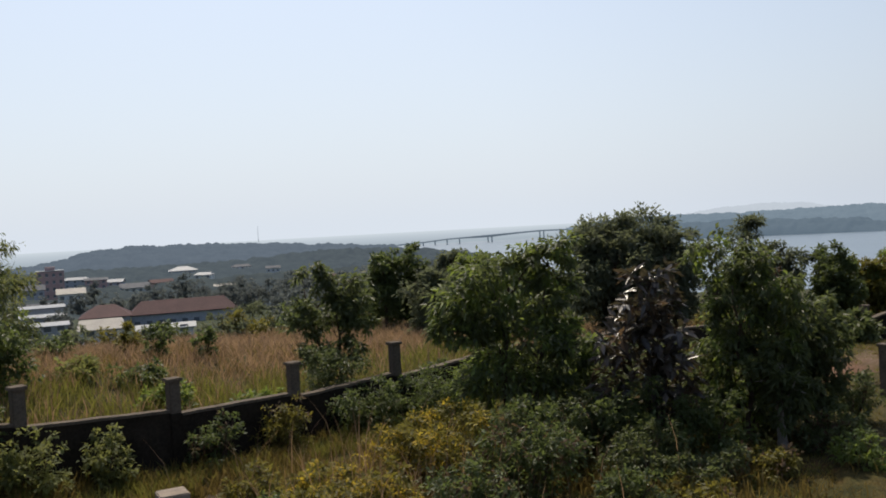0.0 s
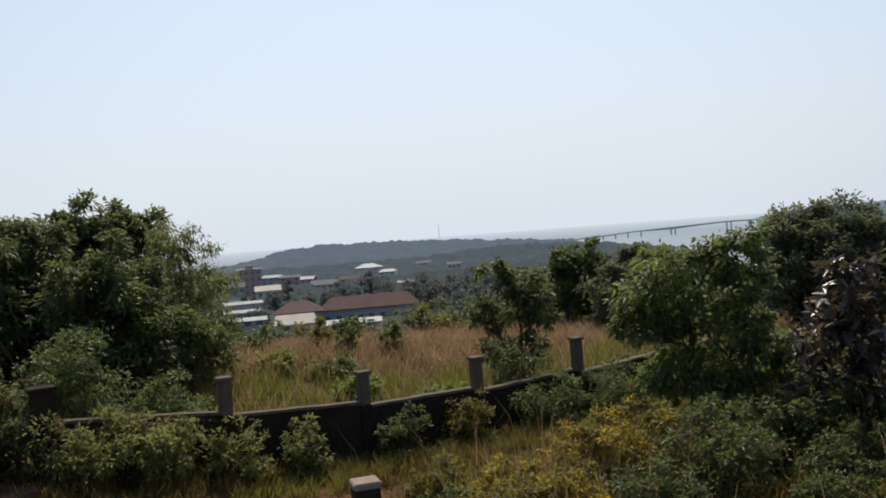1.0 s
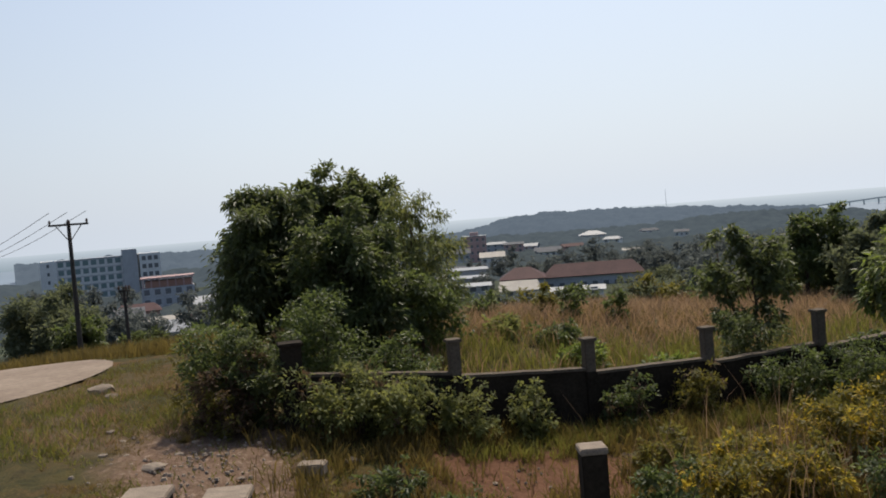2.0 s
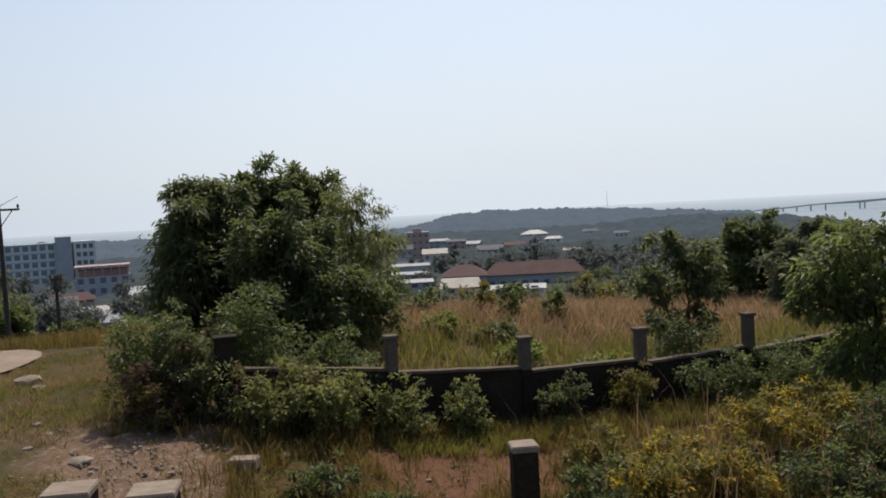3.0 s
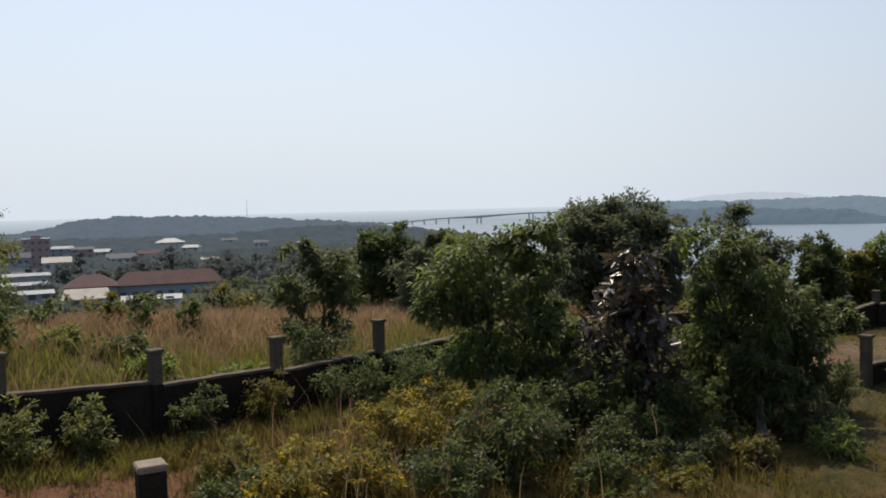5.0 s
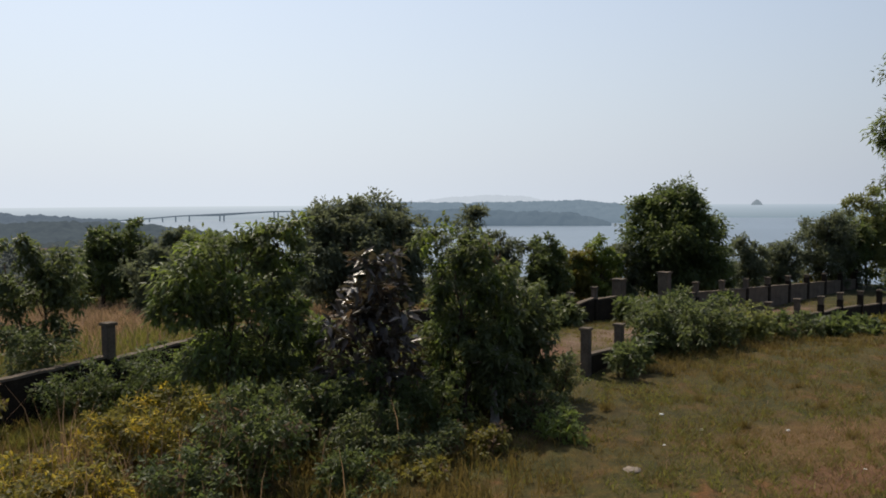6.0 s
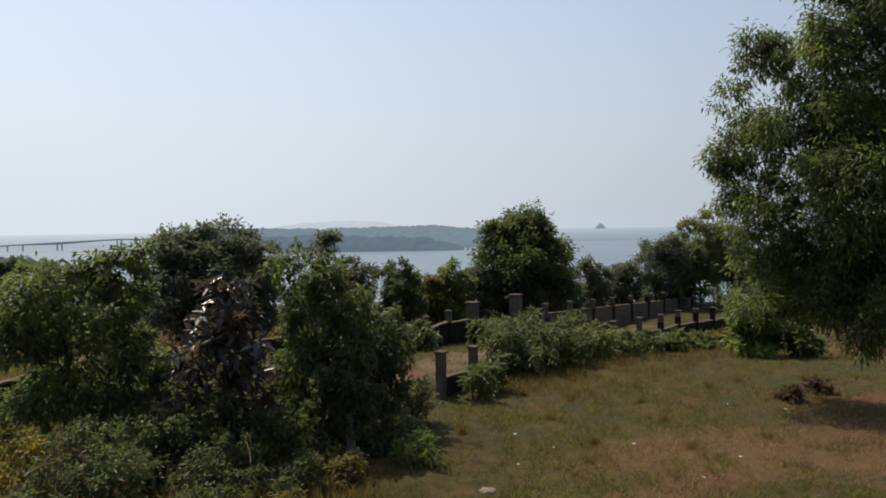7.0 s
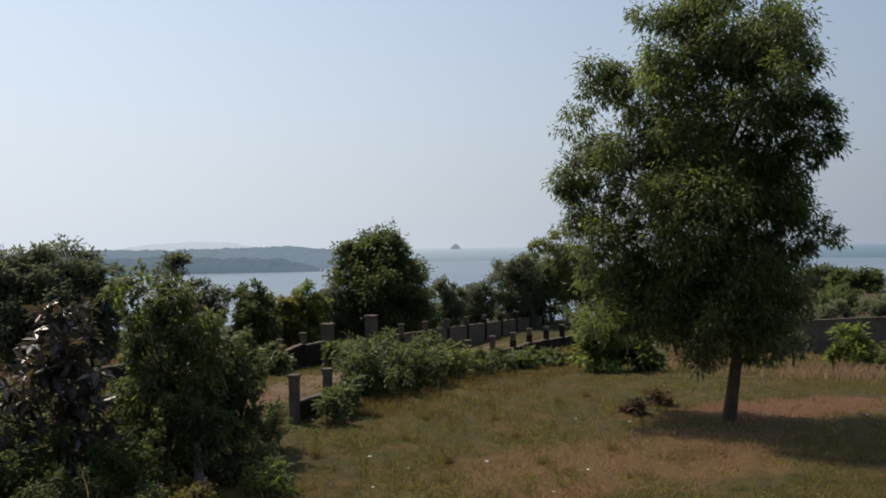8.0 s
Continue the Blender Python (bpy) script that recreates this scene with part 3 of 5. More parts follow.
# ---- the bridge over the strait ----
bridge = thing("bridge", 0, 0, 0, 0, "long slender concrete bridge arching over the strait", "bridge")
B_R = 1750.0
deck_pts = []
for a in np.linspace(3.0, -13.0, 49):
    el = np.interp(-a, [-3.0, -2.4, -1.2, 0.3, 3.0, 6.4, 9.0, 13.0], [-1.30, -1.24, -1.19, -1.07, -0.96, -0.82, -0.85, -1.15])
    deck_pts.append((-math.sin(radians(a)) * B_R, math.cos(radians(a)) * B_R, 4.2 + B_R * math.tan(radians(el))))
bv, bf = [], []
for i, (x, y, z) in enumerate(deck_pts):
    depth = np.interp(i * 16 / 48 - 3.0, [-3, 1, 3, 5, 8], [2.2, 2.2, 4.6, 2.8, 2.4])
    out = Vector((x, y, 0)).normalized() * 6
    bv += [(x - out.x, y - out.y, z - depth), (x - out.x, y - out.y, z), (x + out.x, y + out.y, z), (x + out.x, y + out.y, z - depth)]
for i in range(len(deck_pts) - 1):
    for k in range(4):
        a, b = i * 4 + k, i * 4 + (k + 1) % 4
        bf.append((a, b, b + 4, a + 4))
# bridge and mast share a faint glow that paints the haze before them
BRIDGE_TONE = haze_tone("bridge_in_haze", (0.10, 0.11, 0.12), (0.13, 0.14, 0.15), (0.085, 0.11, 0.135), 0.01)
mesh_object("deck", bv, bf, BRIDGE_TONE, bridge)
for a in (2.39, 1.26, 0.49, -0.29, -1.1, -2.95, -3.2, -6.3, -6.55, -7.6, -8.5, -9.4, -10.3):
    i = int(round((3.0 - a) / 16.0 * 48))
    x, y, z = (-math.sin(radians(a)) * B_R, math.cos(radians(a)) * B_R, deck_pts[i][2])
    pier = block(2.6, 5.0, z + 43 - 2, (x, y, -43), 0.3, a)
    part("pier", pier, BRIDGE_TONE, bridge)
mast = thing("radio_mast", -math.sin(radians(11.75)) * 1480, math.cos(radians(11.75)) * 1480, -12, 0, "thin steel radio mast on the ridge", "mast")
v, f = tubes(np.random.default_rng(1), [(((0, 0, 0), (0, 0, 14), (0, 0, 27)), (0.4, 0.32, 0.2))], 4)
mesh_object("mast_body", v, f, BRIDGE_TONE, mast)


# ---- walls and posts ----
def post(x, y, top, foot, turn, wide=0.20, cap=0.27, group="posts of the boundary wall", label="weathered grey concrete post with a flat cap", dark_top=0.0):
    """A post; its foot, up to the height given, where the wall's panels meet it, is a mouldy block darkened like the
    wall's shaded face.
    """
    ob = thing("fence_post", x, y, foot, turn, label, "post", group)
    # the broad end post is darkened to paint the shrubs' shade on it
    mat = CONCRETE_SHADE if 0.3 < wide < 0.38 else CONCRETE
    if dark_top > foot:
        part("foot_block", block(wide + 0.03, wide + 0.03, dark_top - foot + 0.3, (0, 0, -0.3), 0.015), CONCRETE_SHADE, ob, "mouldy foot darkened for shade")
        part("shaft", block(wide, wide, top - dark_top - 0.05, (0, 0, dark_top - foot), 0.012), mat, ob)
    else:
        part("shaft", block(wide, wide, top - foot - 0.05 + 0.3, (0, 0, -0.3), 0.012), mat, ob)
    part("cap", block(cap, cap, 0.06, (0, 0, top - foot - 0.06), 0.012), mat, ob)
    return ob


def wall_run(name, a, b, top_a, top_b, label, thick=0.14, gap=0.11):
    """A wall panel between two posts, its foot in the ground, with a thin coping."""
    a, b = Vector((*a, 0)), Vector((*b, 0))
    way = (b - a).normalized()
    a, b = a + way * gap, b - way * gap
    span, turn = (b - a).length, math.degrees(math.atan2(way.y, way.x))
    low = min(gz(a.x, a.y), gz(b.x, b.y)) - 0.3
    ob = thing(name, a.x, a.y, low, turn, label, "wall", "wall panels", "structure")
    n = 7
    rng_w = random.Random(int(abs(a.x) * 100))
    # panel darkened to read as shade, coping lighter to read as the sunlit top
    for piece, half, z0, z1, mat in (("panel", thick / 2, 0.0, -0.05, CONCRETE if name in ("wall_far", "wall_east") else CONCRETE_SHADE), ("coping", thick / 2 + 0.03, -0.05, 0.0, CONCRETE)):
        vs, fs = [], []
        for i in range(n):
            k = i / (n - 1)
            t = top_a + (top_b - top_a) * k - low + rng_w.uniform(-0.008, 0.008)
            lo = 0.0 if piece == "panel" else t + z0
            vs += [(span * k, -half, lo), (span * k, half, lo), (span * k, half, t + z1), (span * k, -half, t + z1)]
        for i in range(n - 1):
            for q in range(4):
                c, d = i * 4 + q, i * 4 + (q + 1) % 4
                fs.append((c, c + 4, d + 4, d))
        fs += [(0, 1, 2, 3), tuple(reversed([(n - 1) * 4 + q for q in range(4)]))]
        mesh_object(piece, vs, fs, mat, ob)
    return ob


# the long wall: posts every 2.6 m, stepping down the slope
LONG = [(-9.0, 12.05, 2.25, 1.75), (-6.89, 13.98, 1.97, 1.36), (-4.96, 15.72, 1.69, 1.10), (-3.10, 17.41, 1.61, 0.98), (-1.18, 19.15, 1.67, 0.97),
        (0.72, 20.88, 1.62, 1.0), (2.63, 22.60, 1.5, 0.98), (4.55, 24.3, 1.35, 0.9), (6.45, 26.0, 1.2, 0.75), (8.4, 27.4, 1.05, 0.55),
        (10.5, 28.4, 0.90, 0.42), (12.5, 29.3, 0.74, 0.25), (14.26, 30.04, 0.62, 0.18), (15.71, 31.0, 0.68, 0.24)]
for i, (x, y, top, wtop) in enumerate(LONG):
    wide = 0.34 if i == 0 else 0.20
    post(x, y, top, gz(x, y) - 0.05, 42, wide, wide + 0.07, dark_top=wtop - 0.04)
for (xa, ya, _, ta), (xb, yb, _, tb) in zip(LONG[:-1], LONG[1:]):
    wall_run("wall_long", (xa, ya), (xb, yb), ta - 0.05, tb + 0.04, "mouldy concrete wall panel between posts, darkened for shade")
post(17.25, 31.89, 0.87, gz(17.25, 31.89), 35, 0.42, 0.52, "gate pillars", "stout concrete gate pillar with a capstone")
post(18.79, 31.01, 1.17, gz(18.79, 31.01), 35, 0.40, 0.50, "gate pillars", "stout concrete gate pillar with a capstone")
wall_run("wall_long", (15.71, 31.0), (17.25, 31.89), 0.2, 0.2, "mouldy concrete wall panel beside the gate, darkened for shade")
# the wall beyond the gate
FAR_WALL = [(18.79, 31.01, 0.5)] + [(20.8 + 2.05 * i, 31.9 + 1.15 * i, 0.62 - 0.095 * i) for i in range(9)]
for i, (x, y, top) in enumerate(FAR_WALL):
    if i:
        post(x, y, top, gz(x, y), 30)
    if i:
        xa, ya, ta = FAR_WALL[i - 1]
        wall_run("wall_far", (xa, ya), (x, y), ta - 0.42 if i > 1 else 0.2, top - 0.42, "grey concrete wall panel beyond the gate")
# the wall on the near side of the track
NEAR_WALL = [(9.25, 18.66, 1.13), (10.84, 20.01, 0.97), (12.9, 21.4, 0.9), (15.0, 22.8, 0.8), (17.2, 24.2, 0.7), (19.4, 25.4, 0.58), (21.56, 26.63, 0.47), (23.83, 28.09, 0.32), (25.71, 29.21, 0.28),
             (27.7, 30.3, 0.16), (29.6, 31.26, 0.05), (31.6, 32.2, -0.02)]
for i, (x, y, top) in enumerate(NEAR_WALL):
    post(x, y, top, gz(x, y) - 0.02, 40)
    if i:
        xa, ya, ta = NEAR_WALL[i - 1]
        wall_run("wall_near", (xa, ya), (x, y), ta - 0.62, top - 0.58, "low dark concrete wall panel along the track")
# the wall past the big tree
EAST_WALL = [(33.0, 24.6, 0.42), (36.8, 22.9, 0.36), (41.4, 21.6, 0.3), (46.0, 20.2, 0.24), (50.5, 18.8, 0.2)]
for (xa, ya, ta), (xb, yb, tb) in zip(EAST_WALL[:-1], EAST_WALL[1:]):
    wall_run("wall_east", (xa, ya), (xb, yb), ta, tb, "long grey concrete wall beyond the big tree", gap=0.0)


# ---- pillars close by ----
def pillar(x, y, top, wide, turn, label):
    ob = thing("concrete_pillar", x, y, gz(x, y) - 0.1, turn, label, "pillar")
    h = top - gz(x, y) + 0.1
    # dark shaft and pale cap put the shaded sides and sunlit top into colour
    part("shaft", block(wide * 0.92, wide * 0.92, h - 0.07, (0, 0, 0), 0.015), CONCRETE_SHADE, ob)
    part("cap", block(wide, wide, 0.075, (0, 0, h - 0.075), 0.012), STONE, ob, "pale flat capstone")
    return ob


pillar(-3.01, 9.31, 1.50, 0.31, 28, "dark concrete pillar with a pale flat cap")
pillar(-5.90, 6.62, 1.64, 0.46, 30, "low broad concrete pillar with a pale cap")
pillar(-6.62, 6.28, 1.70, 0.46, 30, "low broad concrete pillar with a pale cap")


def rock(name, x, y, size, label, mat=STONE, category="rock", flat=0.45, seed=0):
    bm = bmesh.new()
    bmesh.ops.create_icosphere(bm, subdivisions=2, radius=size / 2)
    for v in bm.verts:
        v.co *= 1 + 0.35 * noise.noise(v.co * 4 / size + Vector((seed, 0, 0)))
        v.co.z *= flat
    ob = part(name, bm, mat)
    ob.matrix_world = pose(x, y, gz(x, y) + size * flat * 0.22, 0, 0, seed * 40)
    return tagged(ob, label, category)


stone = thing("concrete_block", -7.64, 10.49, gz(-7.64, 10.49), 20, "broken grey concrete block lying on gravel", "block")
part("block_body", block(0.42, 0.30, 0.17, (0, 0, 0), 0.02), STONE, stone)
rock("rock", -7.46, 11.28, 0.24, "pale stone at the edge of the gravel", seed=1)
rock("rock", -9.77, 9.52, 0.36, "flat pale stone on dusty gravel", seed=2, flat=0.3)
rock("rock", -15.8, 14.14, 0.6, "rough pale rubble stone beside the road", seed=3)
rock("rock", -15.0, 13.7, 0.34, "pale rubble stone beside the road", seed=4)
rock("rock", 6.69, 11.92, 0.27, "pale flat stone lying in the turf", seed=5, flat=0.35)
for i, (x, y) in enumerate([(-9.0, 10.4), (-8.3, 9.7), (-10.2, 10.9), (-9.9, 10.2), (-8.7, 10.9), (-10.8, 10.0), (-11.6, 10.7), (-12.4, 11.2), (-4.6, 12.2), (-5.4, 12.0), (-8.0, 10.9), (-11.2, 9.9)]):
    rock("pebble", x, y, 0.07 + 0.03 * (i % 4), "small pale stone on bare dusty soil", seed=6 + i, flat=0.4)
for i, (x, y) in enumerate([(11.6, 11.6), (10.48, 13.14), (8.95, 14.83), (14.55, 14.93), (20.0, 11.0), (11.5, 11.5), (9.06, 13.65), (10.08, 10.89), (15.2, 13.9), (7.9, 13.0)]):
    rock("litter", x, y, 0.055 + 0.02 * (i % 3), "crumpled white plastic scrap lying on the turf", LITTER, "litter", 0.5, 30 + i)
rng_g = np.random.default_rng(88)
for what, cx, cy, sx, sy, count, big in (("gravel", -9.3, 9.9, 1.7, 0.7, 520, 0.032), ("rubble", -5.0, 12.5, 1.0, 0.6, 160, 0.02)):
    gv_, gf_ = [], []
    for i in range(count):
        u, w = rng_g.standard_normal(2) * (sx, sy)
        x, y = cx + 0.707 * u + 0.707 * w, cy - 0.707 * u + 0.707 * w
        s = big * (0.35 + rng_g.random() ** 2 * 1.3)
        k, z = len(gv_), gz(x, y)
        a = rng_g.random() * 6.28 + np.arange(5) * 1.257
        q = s * (0.7 + 0.6 * rng_g.random(5))
        gv_ += [(x + math.cos(b) * r, y + math.sin(b) * r, z - 0.01) for b, r in zip(a, q)] + [(x + math.cos(b) * r * 0.6, y + math.sin(b) * r * 0.6, z + s * 0.5) for b, r in zip(a, q)]
        gf_ += [(k + j, k + (j + 1) % 5, k + 5 + (j + 1) % 5, k + 5 + j) for j in range(5)] + [tuple(k + 5 + j for j in range(5))]
    tagged(mesh_object(what, gv_, gf_, STONE), "loose pale stone chips on bare soil", "gravel", kind="stuff")
stick = thing("dry_branch", -9.0, 12.1, gz(-9.0, 12.1) + 0.05, 0, "dry pale branch lying at the foot of shrubs", "branch")
v, f = tubes(np.random.default_rng(5), [(((-0.4, 0.1, 0.0), (0, 0, 0.04), (0.45, -0.15, 0.02)), (0.02, 0.025, 0.012))], 6)
mesh_object("branch_wood", v, f, WOOD_DRY, stick)

# ---- the road on the left ----
road_mid = [(-16.5, 3.4), (-18.6, 8.2), (-19.3, 11.8), (-19.1, 14.6), (-20.6, 17.1), (-25.2, 18.5), (-33.0, 19.2), (-42.0, 20.0)]
for _ in range(2):  # round the bends off
    cut = [road_mid[0]]
    for (xa, ya), (xb, yb) in zip(road_mid[:-1], road_mid[1:]):
        cut += [(xa * 0.75 + xb * 0.25, ya * 0.75 + yb * 0.25), (xa * 0.25 + xb * 0.75, ya * 0.25 + yb * 0.75)]
    road_mid = cut + [road_mid[-1]]
rv = []
for i, p in enumerate(road_mid):
    a, b = Vector(road_mid[max(i - 1, 0)]), Vector(road_mid[min(i + 1, len(road_mid) - 1)])
    d = (b - a).normalized()
    for q in (-1, -0.33, 0.33, 1):
        x, y = p[0] - d.y * q * 1.7, p[1] + d.x * q * 1.7
        rv.append((x, y, gz(x, y) + 0.035 + 0.02 * (1 - abs(q))))
rf = [(i * 4 + k, i * 4 + k + 1, i * 4 + k + 5, i * 4 + k + 4) for i in range(len(road_mid) - 1) for k in range(3)]
tagged(mesh_object("road", rv, rf, ROAD_DUST, smooth_faces=True), "dusty pale unpaved road beside the lawn", "road", kind="structure")


# ---- power poles ----
def power_pole(x, y, h, arm, turn, label, thick=1.0):
    ob = thing("power_pole", x, y, gz(x, y) - 0.2, turn, label, "pole", "power poles")
    v, f = tubes(np.random.default_rng(2), [(((0, 0, 0), (0.01, 0, h / 2), (0, 0, h)), (0.11 * thick, 0.095 * thick, 0.075 * thick))], 10)
    mesh_object("pole_shaft", v, f, POLE_WOOD, ob, smooth_faces=True)
    part("crossarm", block(arm, 0.09, 0.09, (0, -0.09, h - 0.22), 0.01), POLE_WOOD, ob)
    for s in (-1, 1):
        v, f = tubes(np.random.default_rng(3), [(((s * arm * 0.32, -0.09, h - 0.2), (0, -0.09, h - 0.95)), (0.02, 0.02))], 5)
        mesh_object("brace", v, f, POLE_WOOD, ob)
    for k in (-0.46, 0.0 if arm > 1 else 0.2, 0.46):
        v, f = tubes(np.random.default_rng(4), [(((k * arm, -0.09, h - 0.13), (k * arm, -0.09, h - 0.06), (k * arm, -0.09, h + 0.0), (k * arm, -0.09, h + 0.06)), (0.02, 0.05, 0.055, 0.025))], 8)
        mesh_object("insulator", v, f, PORCELAIN, ob)
    return ob


power_pole(-32.02, 27.86, 6.25, 1.65, 48, "dark wooden power pole with a crossarm and braces")
power_pole(-28.6, 27.4, 3.1, 0.45, 48, "shorter dark wooden pole at the road", 0.75)
for k in (-0.76, 0.0, 0.76):
    cu = bpy.data.curves.new("power_line", "CURVE")
    cu.dimensions, cu.bevel_depth = "3D", 0.012
    sp = cu.splines.new("POLY")
    a = Vector((-32.02 + k * 0.67, 27.86 + k * 0.74, 5.6))
    b = Vector((-70 + k * 0.67, 44 + k * 0.74, 4.4))
    sp.points.add(12)
    for i in range(13):
        q = i / 12
        p = a.lerp(b, q)
        sp.points[i].co = (p.x, p.y, p.z - 1.6 * math.sin(math.pi * q), 1)
    cu.materials.append(POLE_WOOD)
    tagged(new("power_line", cu), "thin sagging power line from the pole", "cable", "power lines")


# ---- the town down the slope ----
def roof_mesh(w, d, rise, over, hip=0.0):
    """A pitched roof of real thickness over a w by d plan, ridge along x; hip draws the ridge ends in."""
    a, b = w / 2 + over, d / 2 + over
    t = 0.18
    vs = []
    for dz in (0.0, -t):
        vs += [(-a, -b, dz), (a, -b, dz), (a, b, dz), (-a, b, dz), (-a + hip, 0, rise + dz), (a - hip, 0, rise + dz)]
    fs = [(0, 1, 5, 4), (2, 3, 4, 5), (1, 2, 5), (3, 0, 4)]
    fs += [tuple(q + 6 for q in reversed(x)) for x in fs]
    fs += [(0, 6, 7, 1), (1, 7, 8, 2), (2, 8, 9, 3), (3, 9, 6, 0)]
    return vs, fs


def house(name, label, x, y, base, w, d, h, turn, wall, roof=None, rise=0.0, hip=0.0, floors=1, cols=4, pane=GLASS_DARK, over=0.5, category="house", win=(1.3, 1.2), slab=None):
    ob = thing(name, x, y, base, turn, label, category)
    part("wall", block(w, d, h + 1.5, (0, 0, -1.5), 0.05), wall, ob)
    if roof is not None and rise > 0:
        vs, fs = roof_mesh(w, d, rise, over, hip)
        r = mesh_object("roof", [(q[0], q[1], q[2] + h + 0.02) for q in vs], fs, roof, ob)
    elif roof is not None:
        part("roof", block(w + over, d + over, 0.35, (0, 0, h + 0.004), 0.04), roof, ob)
    storey = h / floors
    first = None
    for q in range(floors):
        for c in range(cols):
            px, pz = -w / 2 + w * (c + 0.5) / cols, storey * q + storey * 0.3
            if first is None:
                bm = block(win[0], 0.14, win[1], (0, 0, 0), 0.0)
                first = part("window", bm, pane, ob)
                first.location = (px, -d / 2 - 0.03, pz)
                frame_bm = block(win[0] + 0.24, 0.10, 0.12, (0, -0.05, -0.12))
                part("sill", frame_bm, PLASTER_WHITE, first)
            else:
                o = new("window", first.data)
                o.parent, o.location = ob, (px, -d / 2 - 0.03, pz)
                s = new("sill", first.children[0].data)
                s.parent = o
        if slab is not None:
            part("floor_band", block(w + 0.3, d + 0.3, 0.3, (0, 0, storey * (q + 1) - 0.3)), slab, ob)
    return ob


house("school_building", "long low building with a haze-greyed red hipped roof", -66.0, 222.0, -18.3, 25, 9, 4.0, 19, PLASTER_GREY, ROOF_RED, 3.0, 3.0, 1, 9, category="building")
house("school_wing", "wing with a haze-greyed red hipped roof", -82.5, 214.0, -17.3, 11, 11, 3.4, 19, PLASTER_GREY, ROOF_RED, 2.6, 4.0, 1, 3, category="building")
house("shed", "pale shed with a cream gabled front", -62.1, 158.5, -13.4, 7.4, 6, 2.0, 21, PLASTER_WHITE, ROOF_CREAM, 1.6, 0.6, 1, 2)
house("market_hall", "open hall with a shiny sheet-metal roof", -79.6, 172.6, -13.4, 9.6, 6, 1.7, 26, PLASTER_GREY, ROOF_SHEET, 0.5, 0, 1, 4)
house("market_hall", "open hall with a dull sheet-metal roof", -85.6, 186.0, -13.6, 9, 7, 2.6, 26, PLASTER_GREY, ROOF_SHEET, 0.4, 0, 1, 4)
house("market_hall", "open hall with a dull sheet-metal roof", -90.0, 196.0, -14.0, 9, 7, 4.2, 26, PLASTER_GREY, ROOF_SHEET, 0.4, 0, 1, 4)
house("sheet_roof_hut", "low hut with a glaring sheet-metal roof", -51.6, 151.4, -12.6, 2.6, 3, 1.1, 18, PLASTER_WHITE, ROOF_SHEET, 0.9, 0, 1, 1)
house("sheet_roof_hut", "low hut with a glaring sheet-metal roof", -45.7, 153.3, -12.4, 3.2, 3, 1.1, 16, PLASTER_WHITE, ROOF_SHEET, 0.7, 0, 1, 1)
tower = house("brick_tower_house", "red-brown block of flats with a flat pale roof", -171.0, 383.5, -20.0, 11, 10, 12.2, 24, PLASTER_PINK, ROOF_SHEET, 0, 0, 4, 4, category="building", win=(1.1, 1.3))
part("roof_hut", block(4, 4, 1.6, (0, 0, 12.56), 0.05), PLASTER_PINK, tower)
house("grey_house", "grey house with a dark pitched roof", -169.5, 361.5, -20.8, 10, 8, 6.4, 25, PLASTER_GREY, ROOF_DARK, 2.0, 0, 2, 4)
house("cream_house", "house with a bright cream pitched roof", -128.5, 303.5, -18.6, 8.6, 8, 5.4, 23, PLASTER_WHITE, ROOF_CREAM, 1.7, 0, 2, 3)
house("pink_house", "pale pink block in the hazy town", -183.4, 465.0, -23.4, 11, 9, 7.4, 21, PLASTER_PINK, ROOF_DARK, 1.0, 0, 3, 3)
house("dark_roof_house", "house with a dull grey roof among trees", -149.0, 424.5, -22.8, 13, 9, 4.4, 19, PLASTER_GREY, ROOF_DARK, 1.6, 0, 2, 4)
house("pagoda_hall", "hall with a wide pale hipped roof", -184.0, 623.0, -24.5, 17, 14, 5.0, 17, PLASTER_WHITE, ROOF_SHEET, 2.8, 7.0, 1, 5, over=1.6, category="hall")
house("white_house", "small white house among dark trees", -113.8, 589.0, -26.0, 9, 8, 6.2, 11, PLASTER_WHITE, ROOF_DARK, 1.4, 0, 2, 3)
